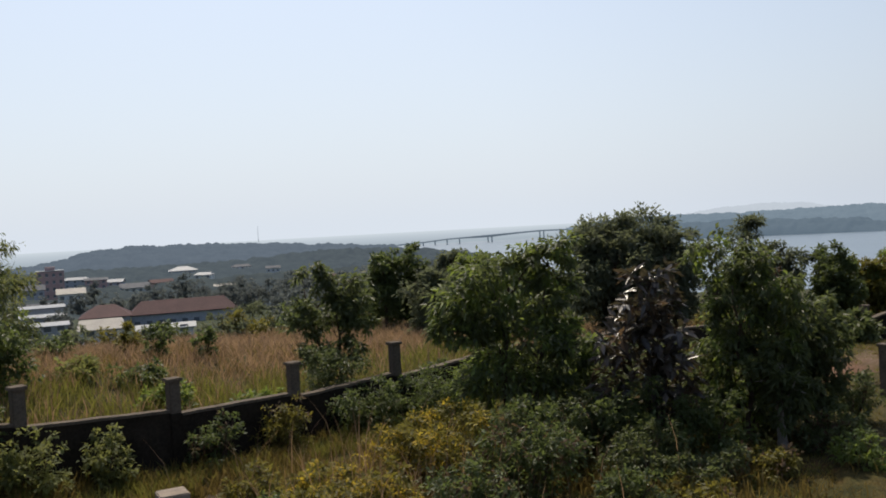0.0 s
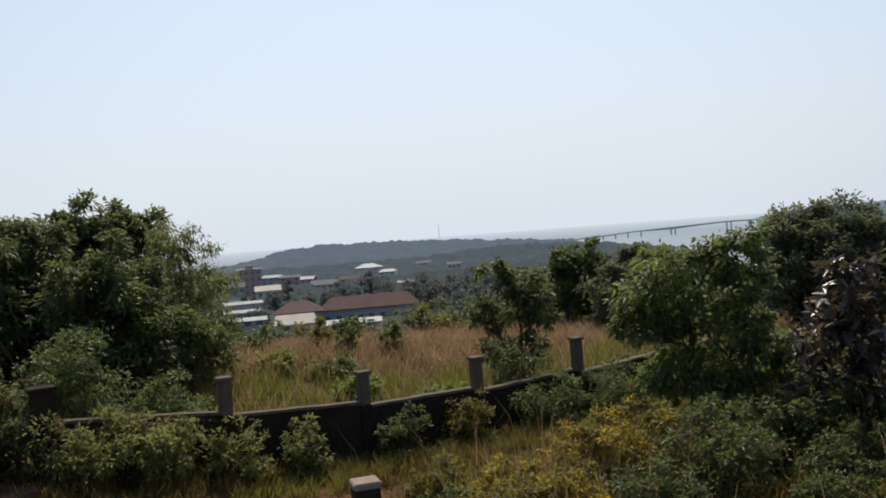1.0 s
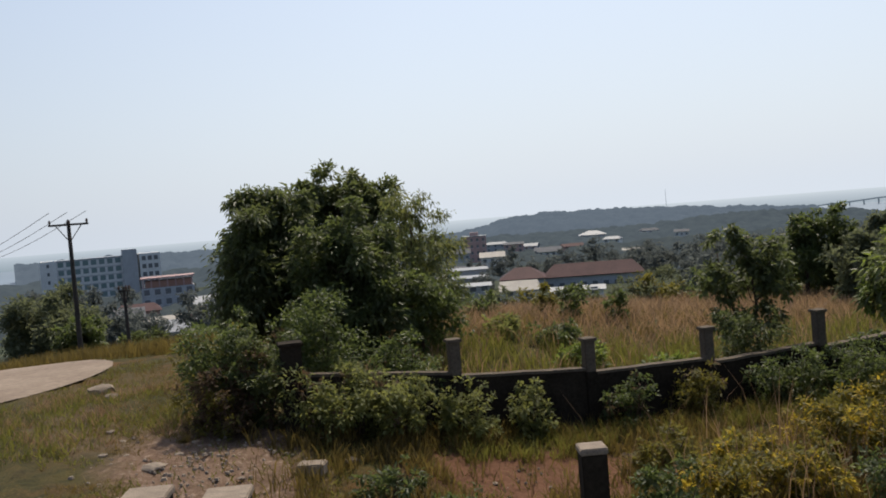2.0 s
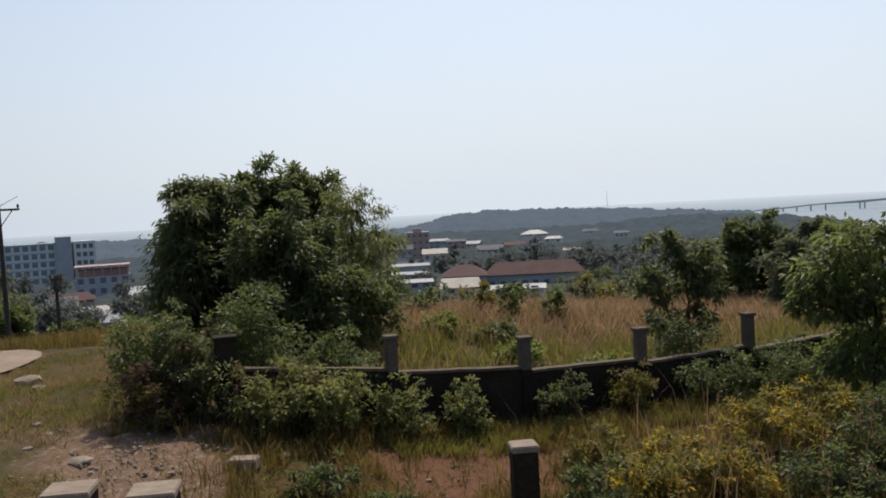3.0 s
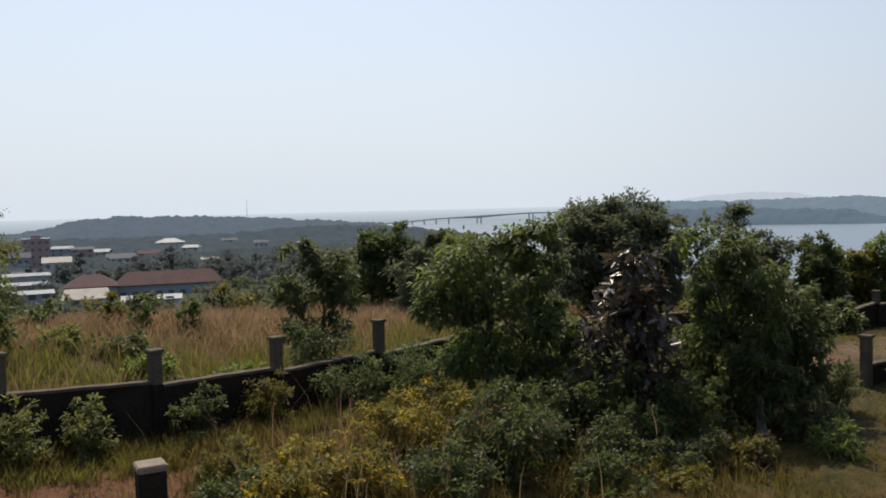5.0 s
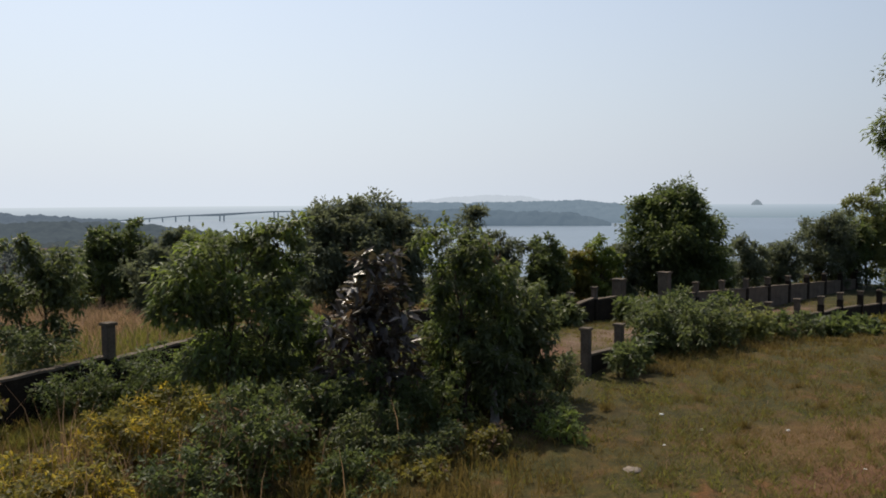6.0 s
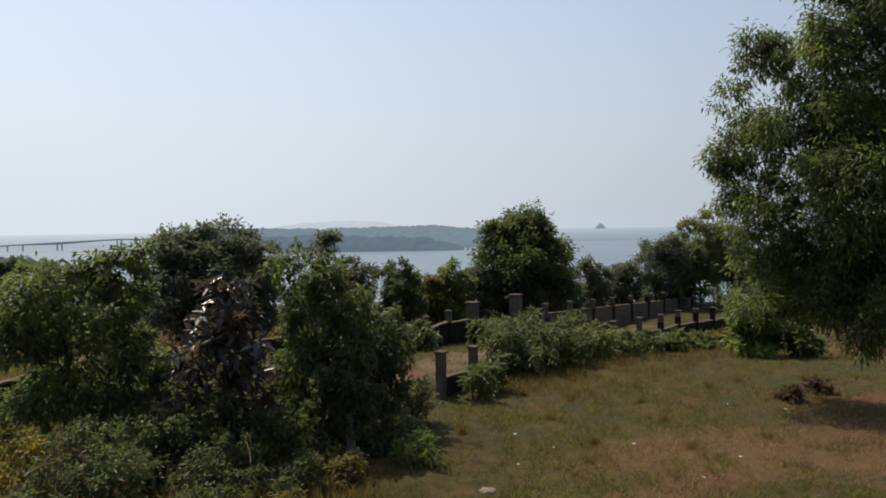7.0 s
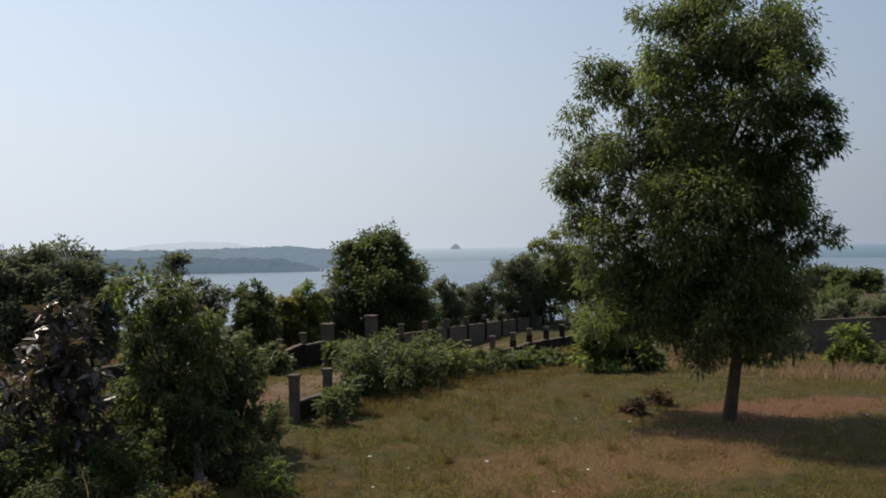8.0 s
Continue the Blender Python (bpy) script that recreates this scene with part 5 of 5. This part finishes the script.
# ---- shrubs ----
SHRUBS = [  # x, y, width, height, leaf, second leaf share, words
    (2.6, 16.4, 1.7, 1.25, LEAF_DARK, 0.05, "dark shrub between the young trees"), (4.3, 16.5, 1.6, 1.3, LEAF_DARK, 0.1, "dark shrub between the young trees"), (5.9, 16.9, 1.5, 1.3, LEAF_DARK, 0.0, "dark shrub behind the young trees"), (3.4, 18.0, 1.8, 1.3, LEAF_DARK, 0.1, "dark shrub behind the young trees"), (5.0, 18.6, 1.8, 1.1, LEAF_OLIVE, 0.2, "half-dry shrub behind the young trees"),
    (6.9, 18.3, 1.6, 1.0, LEAF_DARK, 0.1, "dark shrub behind the young trees"), (1.9, 18.6, 1.6, 1.1, LEAF_DARK, 0.0, "dark shrub before the long wall"), (6.2, 14.6, 1.0, 0.45, LEAF_DARK, 0.1, "low dark weeds at the tree foot"), (2.9, 13.6, 1.5, 0.8, LEAF_DARK, 0.0, "dark leafy shrub among weeds"),
    (4.9, 13.6, 1.2, 0.45, LEAF_OLIVE, 0.1, "low olive weeds in the turf"), (3.4, 12.4, 1.3, 0.28, LEAF_OLIVE, 0.05, "low olive weeds in the turf"), (7.6, 20.6, 1.8, 0.9, LEAF_OLIVE, 0.1, "olive shrub before the long wall"), (3.2, 21.2, 1.8, 1.1, LEAF_DARK, 0.0, "dark shrub against the long wall"), (5.4, 22.8, 1.8, 1.1, LEAF_DARK, 0.0, "dark shrub against the long wall"),
    (-9.4, 11.75, 0.9, 1.25, LEAF_DARK, 0.1, "dark shrub at the foot of the end post"), (-9.95, 11.5, 1.2, 1.1, LEAF_BROWN, 0.0, "withered brown shrub at the wall end"),
    (-11.0, 12.6, 1.6, 1.5, LEAF_OLIVE, 0.15, "tall half-dry shrub at the wall end"), (-9.7, 12.0, 1.4, 1.7, LEAF_DARK, 0.1, "dark shrub swallowing the end post"),
    (-10.45, 12.1, 1.7, 2.0, LEAF_MID, 0.0, "tall unkempt green shrub over the wall end"), (-9.9, 11.3, 1.1, 0.8, LEAF_OLIVE, 0.45, "half-dry olive shrub at the wall end"), (-8.35, 11.95, 1.3, 1.1, LEAF_GREY, 0.1, "grey-green flowering shrub before the wall"),
    (-8.0, 12.4, 1.7, 1.15, LEAF_GREY, 0.05, "grey-green shrub before the wall"), (-7.4, 12.6, 1.55, 0.95, LEAF_GREY, 0.0, "low grey-green shrub before the wall"), (-6.5, 13.5, 1.2, 0.95, LEAF_GREY, 0.0, "low rounded grey-green shrub before the wall"),
    (-5.75, 14.4, 1.0, 0.95, LEAF_GREY, 0.0, "small grey-green shrub against the wall"), (-9.4, 13.4, 2.0, 2.0, LEAF_MID, 0.0, "dense green shrub behind the wall"), (-8.0, 14.0, 1.8, 1.35, LEAF_MID, 0.0, "green shrub behind the wall"),
    (-4.2, 15.7, 1.0, 1.0, LEAF_MID, 0.1, "tangled shrub before the wall"), (-3.2, 16.6, 1.1, 1.0, LEAF_OLIVE, 0.1, "tangled olive shrub before the wall"), (-2.4, 18.9, 1.6, 1.7, LEAF_DARK, 0.0, "dark shrub rising over the wall"),
    (-1.6, 17.8, 1.6, 1.0, LEAF_MID, 0.0, "low spreading green shrub before the wall"), (-0.5, 18.4, 1.8, 1.05, LEAF_MID, 0.0, "feathery green shrub before the wall"), (0.4, 18.9, 1.5, 1.0, LEAF_LIGHT, 0.0, "light-green shrub before the wall"),
    (-0.9, 14.2, 1.3, 0.95, LEAF_OLIVE, 0.0, "yellow-flecked olive shrub among weeds"), (0.1, 13.8, 1.6, 1.1, LEAF_OLIVE, 0.0, "yellow-flecked olive shrub among weeds"), (-0.2, 14.8, 1.5, 1.05, LEAF_OLIVE, 0.0, "yellow-flecked olive shrub among weeds"), (1.2, 13.1, 1.7, 1.15, LEAF_MID, 0.1, "leafy green shrub among weeds"),
    (1.4, 14.3, 1.6, 1.2, LEAF_MID, 0.0, "leafy green shrub among weeds"), (-2.0, 13.0, 1.2, 0.7, LEAF_OLIVE, 0.15, "low olive shrub with yellow leaves"), (-3.1, 13.3, 1.1, 0.6, LEAF_OLIVE, 0.1, "low weedy shrub in dry grass"), (-1.1, 12.3, 1.3, 0.75, LEAF_OLIVE, 0.1, "low weedy shrub with yellow leaves"),
    (0.3, 12.0, 1.5, 0.85, LEAF_MID, 0.1, "low green shrub among weeds"), (2.4, 12.2, 1.4, 0.5, LEAF_MID, 0.0, "low green shrub among weeds"), (3.2, 14.8, 1.9, 1.25, LEAF_MID, 0.0, "dense green shrub under the saplings"), (2.4, 14.9, 1.5, 1.2, LEAF_DARK, 0.0, "dark shrub under the saplings"),
    (4.3, 14.6, 1.5, 0.95, LEAF_MID, 0.05, "green shrub under the saplings"), (3.9, 13.3, 1.5, 0.55, LEAF_DARK, 0.05, "low dark shrub in the turf"), (6.35, 13.7, 1.0, 0.5, LEAF_LIGHT, 0.0, "light-green low shrub in the turf"), (6.5, 15.0, 1.2, 0.6, LEAF_DARK, 0.1, "low dark shrub by the trunks"),
    (-2.4, 10.3, 1.2, 0.9, LEAF_MID, 0.1, "weedy shrub beside the pillar"), (-2.0, 11.4, 1.1, 0.9, LEAF_OLIVE, 0.25, "yellow-leaved shrub beside the pillar"), (-6.3, 10.4, 1.0, 0.5, LEAF_MID, 0.0, "low green weeds on the soil"), (-5.2, 10.3, 0.9, 0.4, LEAF_MID, 0.0, "low green weeds on the soil"),
    (7.6, 16.6, 1.0, 0.9, LEAF_DARK, 0.1, "dark shrub before the near wall"), (9.9, 18.2, 1.0, 0.8, LEAF_DARK, 0.0, "dark shrub at the foot of the wall"), (10.7, 18.9, 1.1, 0.85, LEAF_MID, 0.0, "shrub at the foot of the wall"),
    (12.3, 20.6, 1.7, 1.25, LEAF_DARK, 0.0, "green shrub along the track"), (13.4, 20.9, 1.9, 1.3, LEAF_DARK, 0.0, "dark-green shrub along the track"), (14.8, 21.6, 1.9, 1.15, LEAF_DARK, 0.0, "green shrub along the track"), (13.6, 22.3, 2.0, 1.45, LEAF_DARK, 0.0, "tall green shrub along the track"), (16.2, 22.3, 1.9, 1.05, LEAF_GREY, 0.0, "grey-green shrub along the track"),
    (17.6, 23.0, 1.7, 0.7, LEAF_MID, 0.1, "green shrub along the track"), (19.0, 23.2, 1.7, 0.7, LEAF_DARK, 0.0, "olive shrub along the track"), (20.6, 23.8, 1.6, 0.55, LEAF_MID, 0.0, "low shrub along the track"), (22.8, 25.0, 1.6, 0.45, LEAF_MID, 0.0, "low shrub along the track"), (24.9, 26.2, 1.6, 0.4, LEAF_OLIVE, 0.0, "low shrub along the track"),
    (16.6, 29.6, 1.6, 0.8, LEAF_MID, 0.0, "overgrown shrub before the gate"), (18.0, 29.0, 1.8, 1.0, LEAF_MID, 0.0, "light-green shrub before the gate"), (21.0, 30.5, 1.6, 1.0, LEAF_MID, 0.0, "shrub before the far wall"), (13.2, 28.4, 1.4, 0.9, LEAF_DARK, 0.0, "dark shrub before the wall"),
    (21.9, 21.2, 2.1, 1.75, LEAF_LIGHT, 0.0, "light-green shrub near the big tree"), (23.2, 20.8, 1.6, 1.2, LEAF_MID, 0.0, "green shrub near the big tree"), (17.3, 14.9, 0.7, 0.3, LEAF_BROWN, 0.0, "withered brown weeds under the big tree"), (16.0, 14.5, 0.6, 0.26, LEAF_BROWN, 0.0, "withered brown weeds under the big tree"),
    (31.9, 18.0, 1.5, 1.5, LEAF_LIGHT, 0.0, "light-green shrub in tall grass"), (33.5, 17.2, 1.3, 0.9, LEAF_MID, 0.0, "shrub in tall grass"), (28.6, 20.8, 1.9, 1.3, LEAF_DARK, 0.0, "dark shrub in tall grass"),
    (-8.99, 21.4, 1.3, 0.6, LEAF_GREY, 0.0, "grey-green shrub in the field"), (-7.5, 21.5, 1.4, 0.65, LEAF_MID, 0.0, "green shrub in the field"), (-6.4, 19.6, 1.5, 0.6, LEAF_LIGHT, 0.0, "light-green weeds behind the wall"), (-4.4, 20.0, 1.3, 0.55, LEAF_LIGHT, 0.0, "light-green weeds behind the wall"),
    (-8.4, 25.6, 0.8, 1.15, LEAF_MID, 0.0, "sapling standing in the dry field"), (-9.6, 26.4, 0.9, 1.0, LEAF_OLIVE, 0.0, "sapling standing in the dry field"), (-7.4, 26.6, 0.8, 1.0, LEAF_MID, 0.0, "sapling standing in the dry field"), (-11.6, 26.2, 1.0, 0.9, LEAF_MID, 0.0, "sapling standing in the dry field"),
    (1.0, 24.9, 1.0, 1.0, LEAF_DARK, 0.0, "dark small shrub behind the wall"), (-0.2, 22.4, 0.4, 0.75, LEAF_DARK, 0.0, "dark stump-like small shrub in the field"),
    (-37.6, 30.6, 3.6, 3.0, LEAF_BACK_HAZE, 0.0, "tall dense green roadside thicket"), (-40.0, 33.5, 4.5, 3.4, LEAF_BACK_HAZE, 0.0, "tall dense green roadside thicket"), (-29.4, 29.0, 2.2, 0.7, LEAF_DARK, 0.0, "dark thicket behind the lawn"), (-27.0, 29.6, 2.2, 0.5, LEAF_DARK, 0.0, "dark thicket behind the lawn"), (-33.6, 29.4, 2.2, 1.6, LEAF_MID, 0.0, "green thicket by the power pole"),
]
for i, (x, y, w, h, lf, dry, words) in enumerate(SHRUBS):
    rng_s = np.random.default_rng(300 + i)
    r = math.hypot(x, y)
    size = 0.066 if r < 20 else 0.11 if r < 30 else 0.18
    lobes = auto_lobes(rng_s, w, 0.0, h, 6)
    yellow = "yellow" in words and "yellow-green" not in words
    tree("shrub", words, x, y, lobes, lf, 300 + i, trunk=0.022, each=190 if r < 20 else 85, per=15, length=size * 1.35, width=size * 0.62, droop=0.1, stems=3, turn=azimuth(x, y), category="shrub",
         second=(LEAF_YELLOW, 0.28, "yellow leaves") if yellow else ((LEAF_BROWN, dry, "dry brown leaves") if dry else None))

# hedge of low growth along the edge of the field and beyond the track
rng = np.random.default_rng(9)
for i in range(46):
    az = -44 + i * 1.9 + rng.normal() * 0.5
    r = 40 + rng.random() * 5 if az > 2 else 37 + rng.random() * 6 if az > -26 else 51 + rng.random() * 6
    x, y = -math.sin(radians(az)) * r, math.cos(radians(az)) * r
    w, h = 1.8 + rng.random() * 1.2, (0.7 + rng.random() * 0.9) * (1.0 if az < 30 else 0.35)
    crown_tree("hedge_bush", "wild bush at the far edge of the field", x, y, gz(x, y) + h, w, 0.0, [LEAF_MID, LEAF_BACK_HAZE, LEAF_OLIVE, LEAF_BACK_HAZE][i % 4], 400 + i, n=5, trunk=0.03, each=30, per=14, length=0.24, width=0.09, stems=2, twigs=0, group="wild bushes", category="bush")

# ---- trees among the houses: four shapes, copied over the town ----
kinds = []
for i in range(4):
    rng_c = np.random.default_rng(700 + i)
    kinds.append(tree("town_tree", "rounded dark-green tree among the town houses", -170 - i * 14.0, 300.0, auto_lobes(rng_c, 6.5, 0.8, 6.5 + i * 0.7, 6), LEAF_FAR_HAZE, 700 + i, trunk=0.16, twigs=0, each=2.6, per=13, length=0.8, width=0.42, group="town trees"))
rng = np.random.default_rng(12)
placed = 0
while placed < 300:
    az = rng.uniform(-4, 52)
    r = 75 * (330 / 75) ** rng.random() ** 0.8
    x, y = -math.sin(radians(az)) * r, math.cos(radians(az)) * r
    near_house = any((x - hx) ** 2 + (y - hy) ** 2 < q * q for hx, hy, q in ((-66, 222, 19), (-82.5, 214, 12), (-62.1, 158.5, 9), (-79.6, 172.6, 9), (-171, 383.5, 12), (-172, 181, 11), (-280, 257, 26), (-184, 623, 16), (-128.5, 303.5, 8)))
    # keep the lines of sight to the larger roofs open
    s = rng.uniform(0.7, 1.25) * (0.55 if r < 140 else 1.0)
    top = gz(x, y) + 6.8 * s
    el = math.degrees(math.atan2(top - 4.2, r))
    open_view = 8.5 < az < 25 and r < 222 and el > -5.2 or 15 < az < 26 and 222 <= r < 400 and el > -3.15 or 37 < az < 50 and r < 300 and el > -4.0 or r > 400 and el > -1.9
    placed += 1
    if near_house or open_view or r < 100 and az < 8:
        continue
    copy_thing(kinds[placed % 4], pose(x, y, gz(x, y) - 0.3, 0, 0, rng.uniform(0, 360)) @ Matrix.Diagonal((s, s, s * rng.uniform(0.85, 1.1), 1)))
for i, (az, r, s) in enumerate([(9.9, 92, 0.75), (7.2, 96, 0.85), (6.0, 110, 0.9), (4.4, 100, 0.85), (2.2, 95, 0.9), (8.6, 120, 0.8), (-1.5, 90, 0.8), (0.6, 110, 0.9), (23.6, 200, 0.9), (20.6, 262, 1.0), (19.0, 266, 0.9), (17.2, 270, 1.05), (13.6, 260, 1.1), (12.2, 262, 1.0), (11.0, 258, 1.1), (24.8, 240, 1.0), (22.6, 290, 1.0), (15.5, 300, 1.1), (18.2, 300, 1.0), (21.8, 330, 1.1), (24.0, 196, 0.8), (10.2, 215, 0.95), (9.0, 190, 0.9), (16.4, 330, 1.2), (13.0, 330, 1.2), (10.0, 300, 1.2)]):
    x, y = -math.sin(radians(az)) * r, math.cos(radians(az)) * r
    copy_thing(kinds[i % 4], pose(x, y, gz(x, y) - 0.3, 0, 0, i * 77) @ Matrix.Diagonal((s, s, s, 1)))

# ---- grass ----
rng = np.random.default_rng(77)
WALL_A, WALL_N = np.array([-4.96, 15.72]), np.array([-0.678, 0.735])


def scatter(n, r0, r1, az0, az1, power=1.0):
    r = r0 + (r1 - r0) * rng.random(n) ** power
    a = np.radians(rng.uniform(az0, az1, n))
    return np.stack([-np.sin(a) * r, np.cos(a) * r], 1)


def clumped(xy, size, keep):
    """Keep the places where a wandering field is high, so that grass grows in clumps."""
    val = np.array([noise.noise(Vector((x / size, y / size, 1.7))) + 0.5 * noise.noise(Vector((x / size * 3.1, y / size * 3.1, 5.2))) for x, y in xy])
    return xy[val > np.quantile(val, 1 - keep)]


def bare(xy):
    """Whether a place lies on a worn patch or a road."""
    out = np.zeros(len(xy), bool)
    for centre, radii, turn, tone, most in WORN:
        if tone == "straw":
            continue
        d = xy - np.array(centre)
        c, s = math.cos(radians(turn)), math.sin(radians(turn))
        u = np.stack([(d[:, 0] * c + d[:, 1] * s) / radii[0], (-d[:, 0] * s + d[:, 1] * c) / radii[1]], 1)
        out |= (np.hypot(*u.T) < 0.62) & (rng.random(len(xy)) < most * 0.95)
    for (xa, ya), (xb, yb) in zip(road_mid[:-1], road_mid[1:]):
        a, b = np.array([xa, ya]), np.array([xb, yb])
        k = np.clip(((xy - a) @ (b - a)) / ((b - a) @ (b - a)), 0, 1)
        out |= np.linalg.norm(xy - a - k[:, None] * (b - a), axis=1) < 1.8
    return out


lawn = scatter(560000, 9.5, 48, -68, 52, 1.15)
side = (lawn - WALL_A) @ WALL_N
lawn = lawn[(side < -0.25) | (lawn[:, 0] < -10.5)]
lawn = lawn[~bare(lawn)]
green, dry = clumped(lawn[: len(lawn) // 2], 1.6, 0.6), clumped(lawn[len(lawn) // 2:], 2.3, 0.75)
blades("lawn_grass", "short green turf grass", green, 0.095, 0.022, BLADE_GREEN, rng, 1.1, simple=True)
blades("dry_grass", "short dry yellowish turf grass", dry, 0.08, 0.02, BLADE_OLIVE, rng, 1.2, simple=True)
tan = np.concatenate([clumped(scatter(16000, 14, 24, -60, -40), 1.2, 0.45), clumped(rng.standard_normal((9000, 2)) * (2.6, 0.9) + (13.2, 11.6), 0.8, 0.6)])
blades("tan_grass", "tan dry grass tufts on the lawn", tan, 0.085, 0.016, BLADE_TAN, rng, 1.0, simple=True)
weeds = clumped(scatter(42000, 10.5, 17.5, -26, 40, 0.9), 0.7, 0.55)
weeds = weeds[rng.random(len(weeds)) < smooth(-27, -12, np.degrees(np.arctan2(-weeds[:, 0], weeds[:, 1])))]
weeds = weeds[((weeds - WALL_A) @ WALL_N < -0.2) & ~bare(weeds)]
for i, (x, y) in enumerate([(9.9, 13.6), (12.2, 14.3), (13.0, 16.0), (11.2, 12.4), (15.6, 16.6), (10.3, 15.6), (14.0, 17.4), (16.9, 17.0), (9.0, 12.6), (12.9, 12.3), (18.6, 16.4), (11.9, 17.2), (-11.2, 13.2), (-10.4, 10.9), (8.2, 15.6)]):
    a, q = rng.random(160) * 6.283, np.abs(rng.standard_normal(160)) * 0.09
    tuft = np.stack([x + np.cos(a) * q, y + np.sin(a) * q], 1)
    o = blades("grass_tuft", "small dark tuft of coarse grass on the lawn", tuft, 0.15, 0.012, BLADE_OLIVE, rng, 0.9, simple=True)
    o["kind"], o["group"] = "", "grass tufts"
    del o["kind"]
blades("tall_weeds", "tall green and straw-coloured weeds before the wall", weeds, 0.28, 0.02, BLADE_OLIVE, rng, 0.6)
foot = rng.random((9000, 2)) * (10.5, 1.3) + (-3.0, 0.35)
foot = WALL_A + foot[:, :1] * np.array([0.735, 0.678]) - foot[:, 1:] * WALL_N
blades("wall_grass", "rank green grass along the foot of the wall", clumped(foot, 0.6, 0.6), 0.24, 0.018, BLADE_GREEN, rng, 0.7)
stalk = clumped(rng.standard_normal((700, 2)) * (1.5, 1.2) + (-0.6, 13.4), 0.5, 0.5)
blades("seed_stalks", "tall straw-coloured seed stalks among the shrubs", stalk[(stalk - WALL_A) @ WALL_N < -0.4], 0.95, 0.011, BLADE_TAN, rng, 0.45)
band = rng.random((17000, 2)) ** (1.0, 1.9) * (25.0, 3.4) + (1.2, 0.25)
band = np.array([9.25, 18.66]) + band[:, :1] * np.array([0.86, 0.51]) + band[:, 1:] * np.array([0.51, -0.86])
blades("track_weeds", "rank green weeds between lawn and track wall", clumped(band, 0.7, 0.5), 0.17, 0.022, BLADE_OLIVE, rng, 1.0)
field = scatter(130000, 15, 46, -42, 36, 0.8)
side = (field - WALL_A) @ WALL_N
field = field[(side > 0.3) & (np.abs(field[:, 0]) < 32) & (field[:, 0] > -22)]
side = (field - WALL_A) @ WALL_N
front = (side < 5.5 + 2.5 * rng.random(len(field))) & (field[:, 0] < 2)
blades("field_weeds", "tall yellow-green grass behind the wall", clumped(field[front], 1.0, 0.75), 0.42, 0.022, BLADE_GREEN, rng, 0.6)
blades("straw_weeds", "tall straw-coloured grass behind the wall", clumped(field[front][::3], 0.8, 0.6), 0.5, 0.02, BLADE_TAN, rng, 0.6)
blades("dry_field_grass", "tall dry brown grass covering the field", field[~front][::2], 0.46, 0.024, BLADE_TAN, rng, 0.95)
blades("field_undergrowth", "olive undergrowth in the dry field", clumped(field[~front][1::2], 1.3, 0.55), 0.34, 0.024, BLADE_OLIVE, rng, 0.95)
east = scatter(50000, 29, 105, -70, -50)
blades("east_grass", "tall dry grass beyond the big tree", clumped(east, 2.6, 0.5), 0.3, 0.03, BLADE_TAN, rng, 0.6)
meadow = scatter(50000, 15.5, 33, 38.5, 57, 0.9)
meadow = meadow[~bare(meadow) & ((meadow - WALL_A) @ WALL_N < 6)]
blades("meadow_grass", "rank yellow-green grass beside the road", clumped(meadow[::2], 1.3, 0.6), 0.17, 0.022, BLADE_GREEN, rng, 0.9, simple=True)
blades("meadow_straw", "straw-coloured grass beside the road", clumped(meadow[1::2], 0.9, 0.4), 0.19, 0.018, BLADE_TAN, rng, 0.9, simple=True)
verge = scatter(14000, 27, 42, 40, 56)
verge = verge[~bare(verge)]
blades("verge_grass", "tall tan and green grass beside the road", clumped(verge, 1.6, 0.7), 0.4, 0.025, BLADE_OLIVE, rng, 0.6)
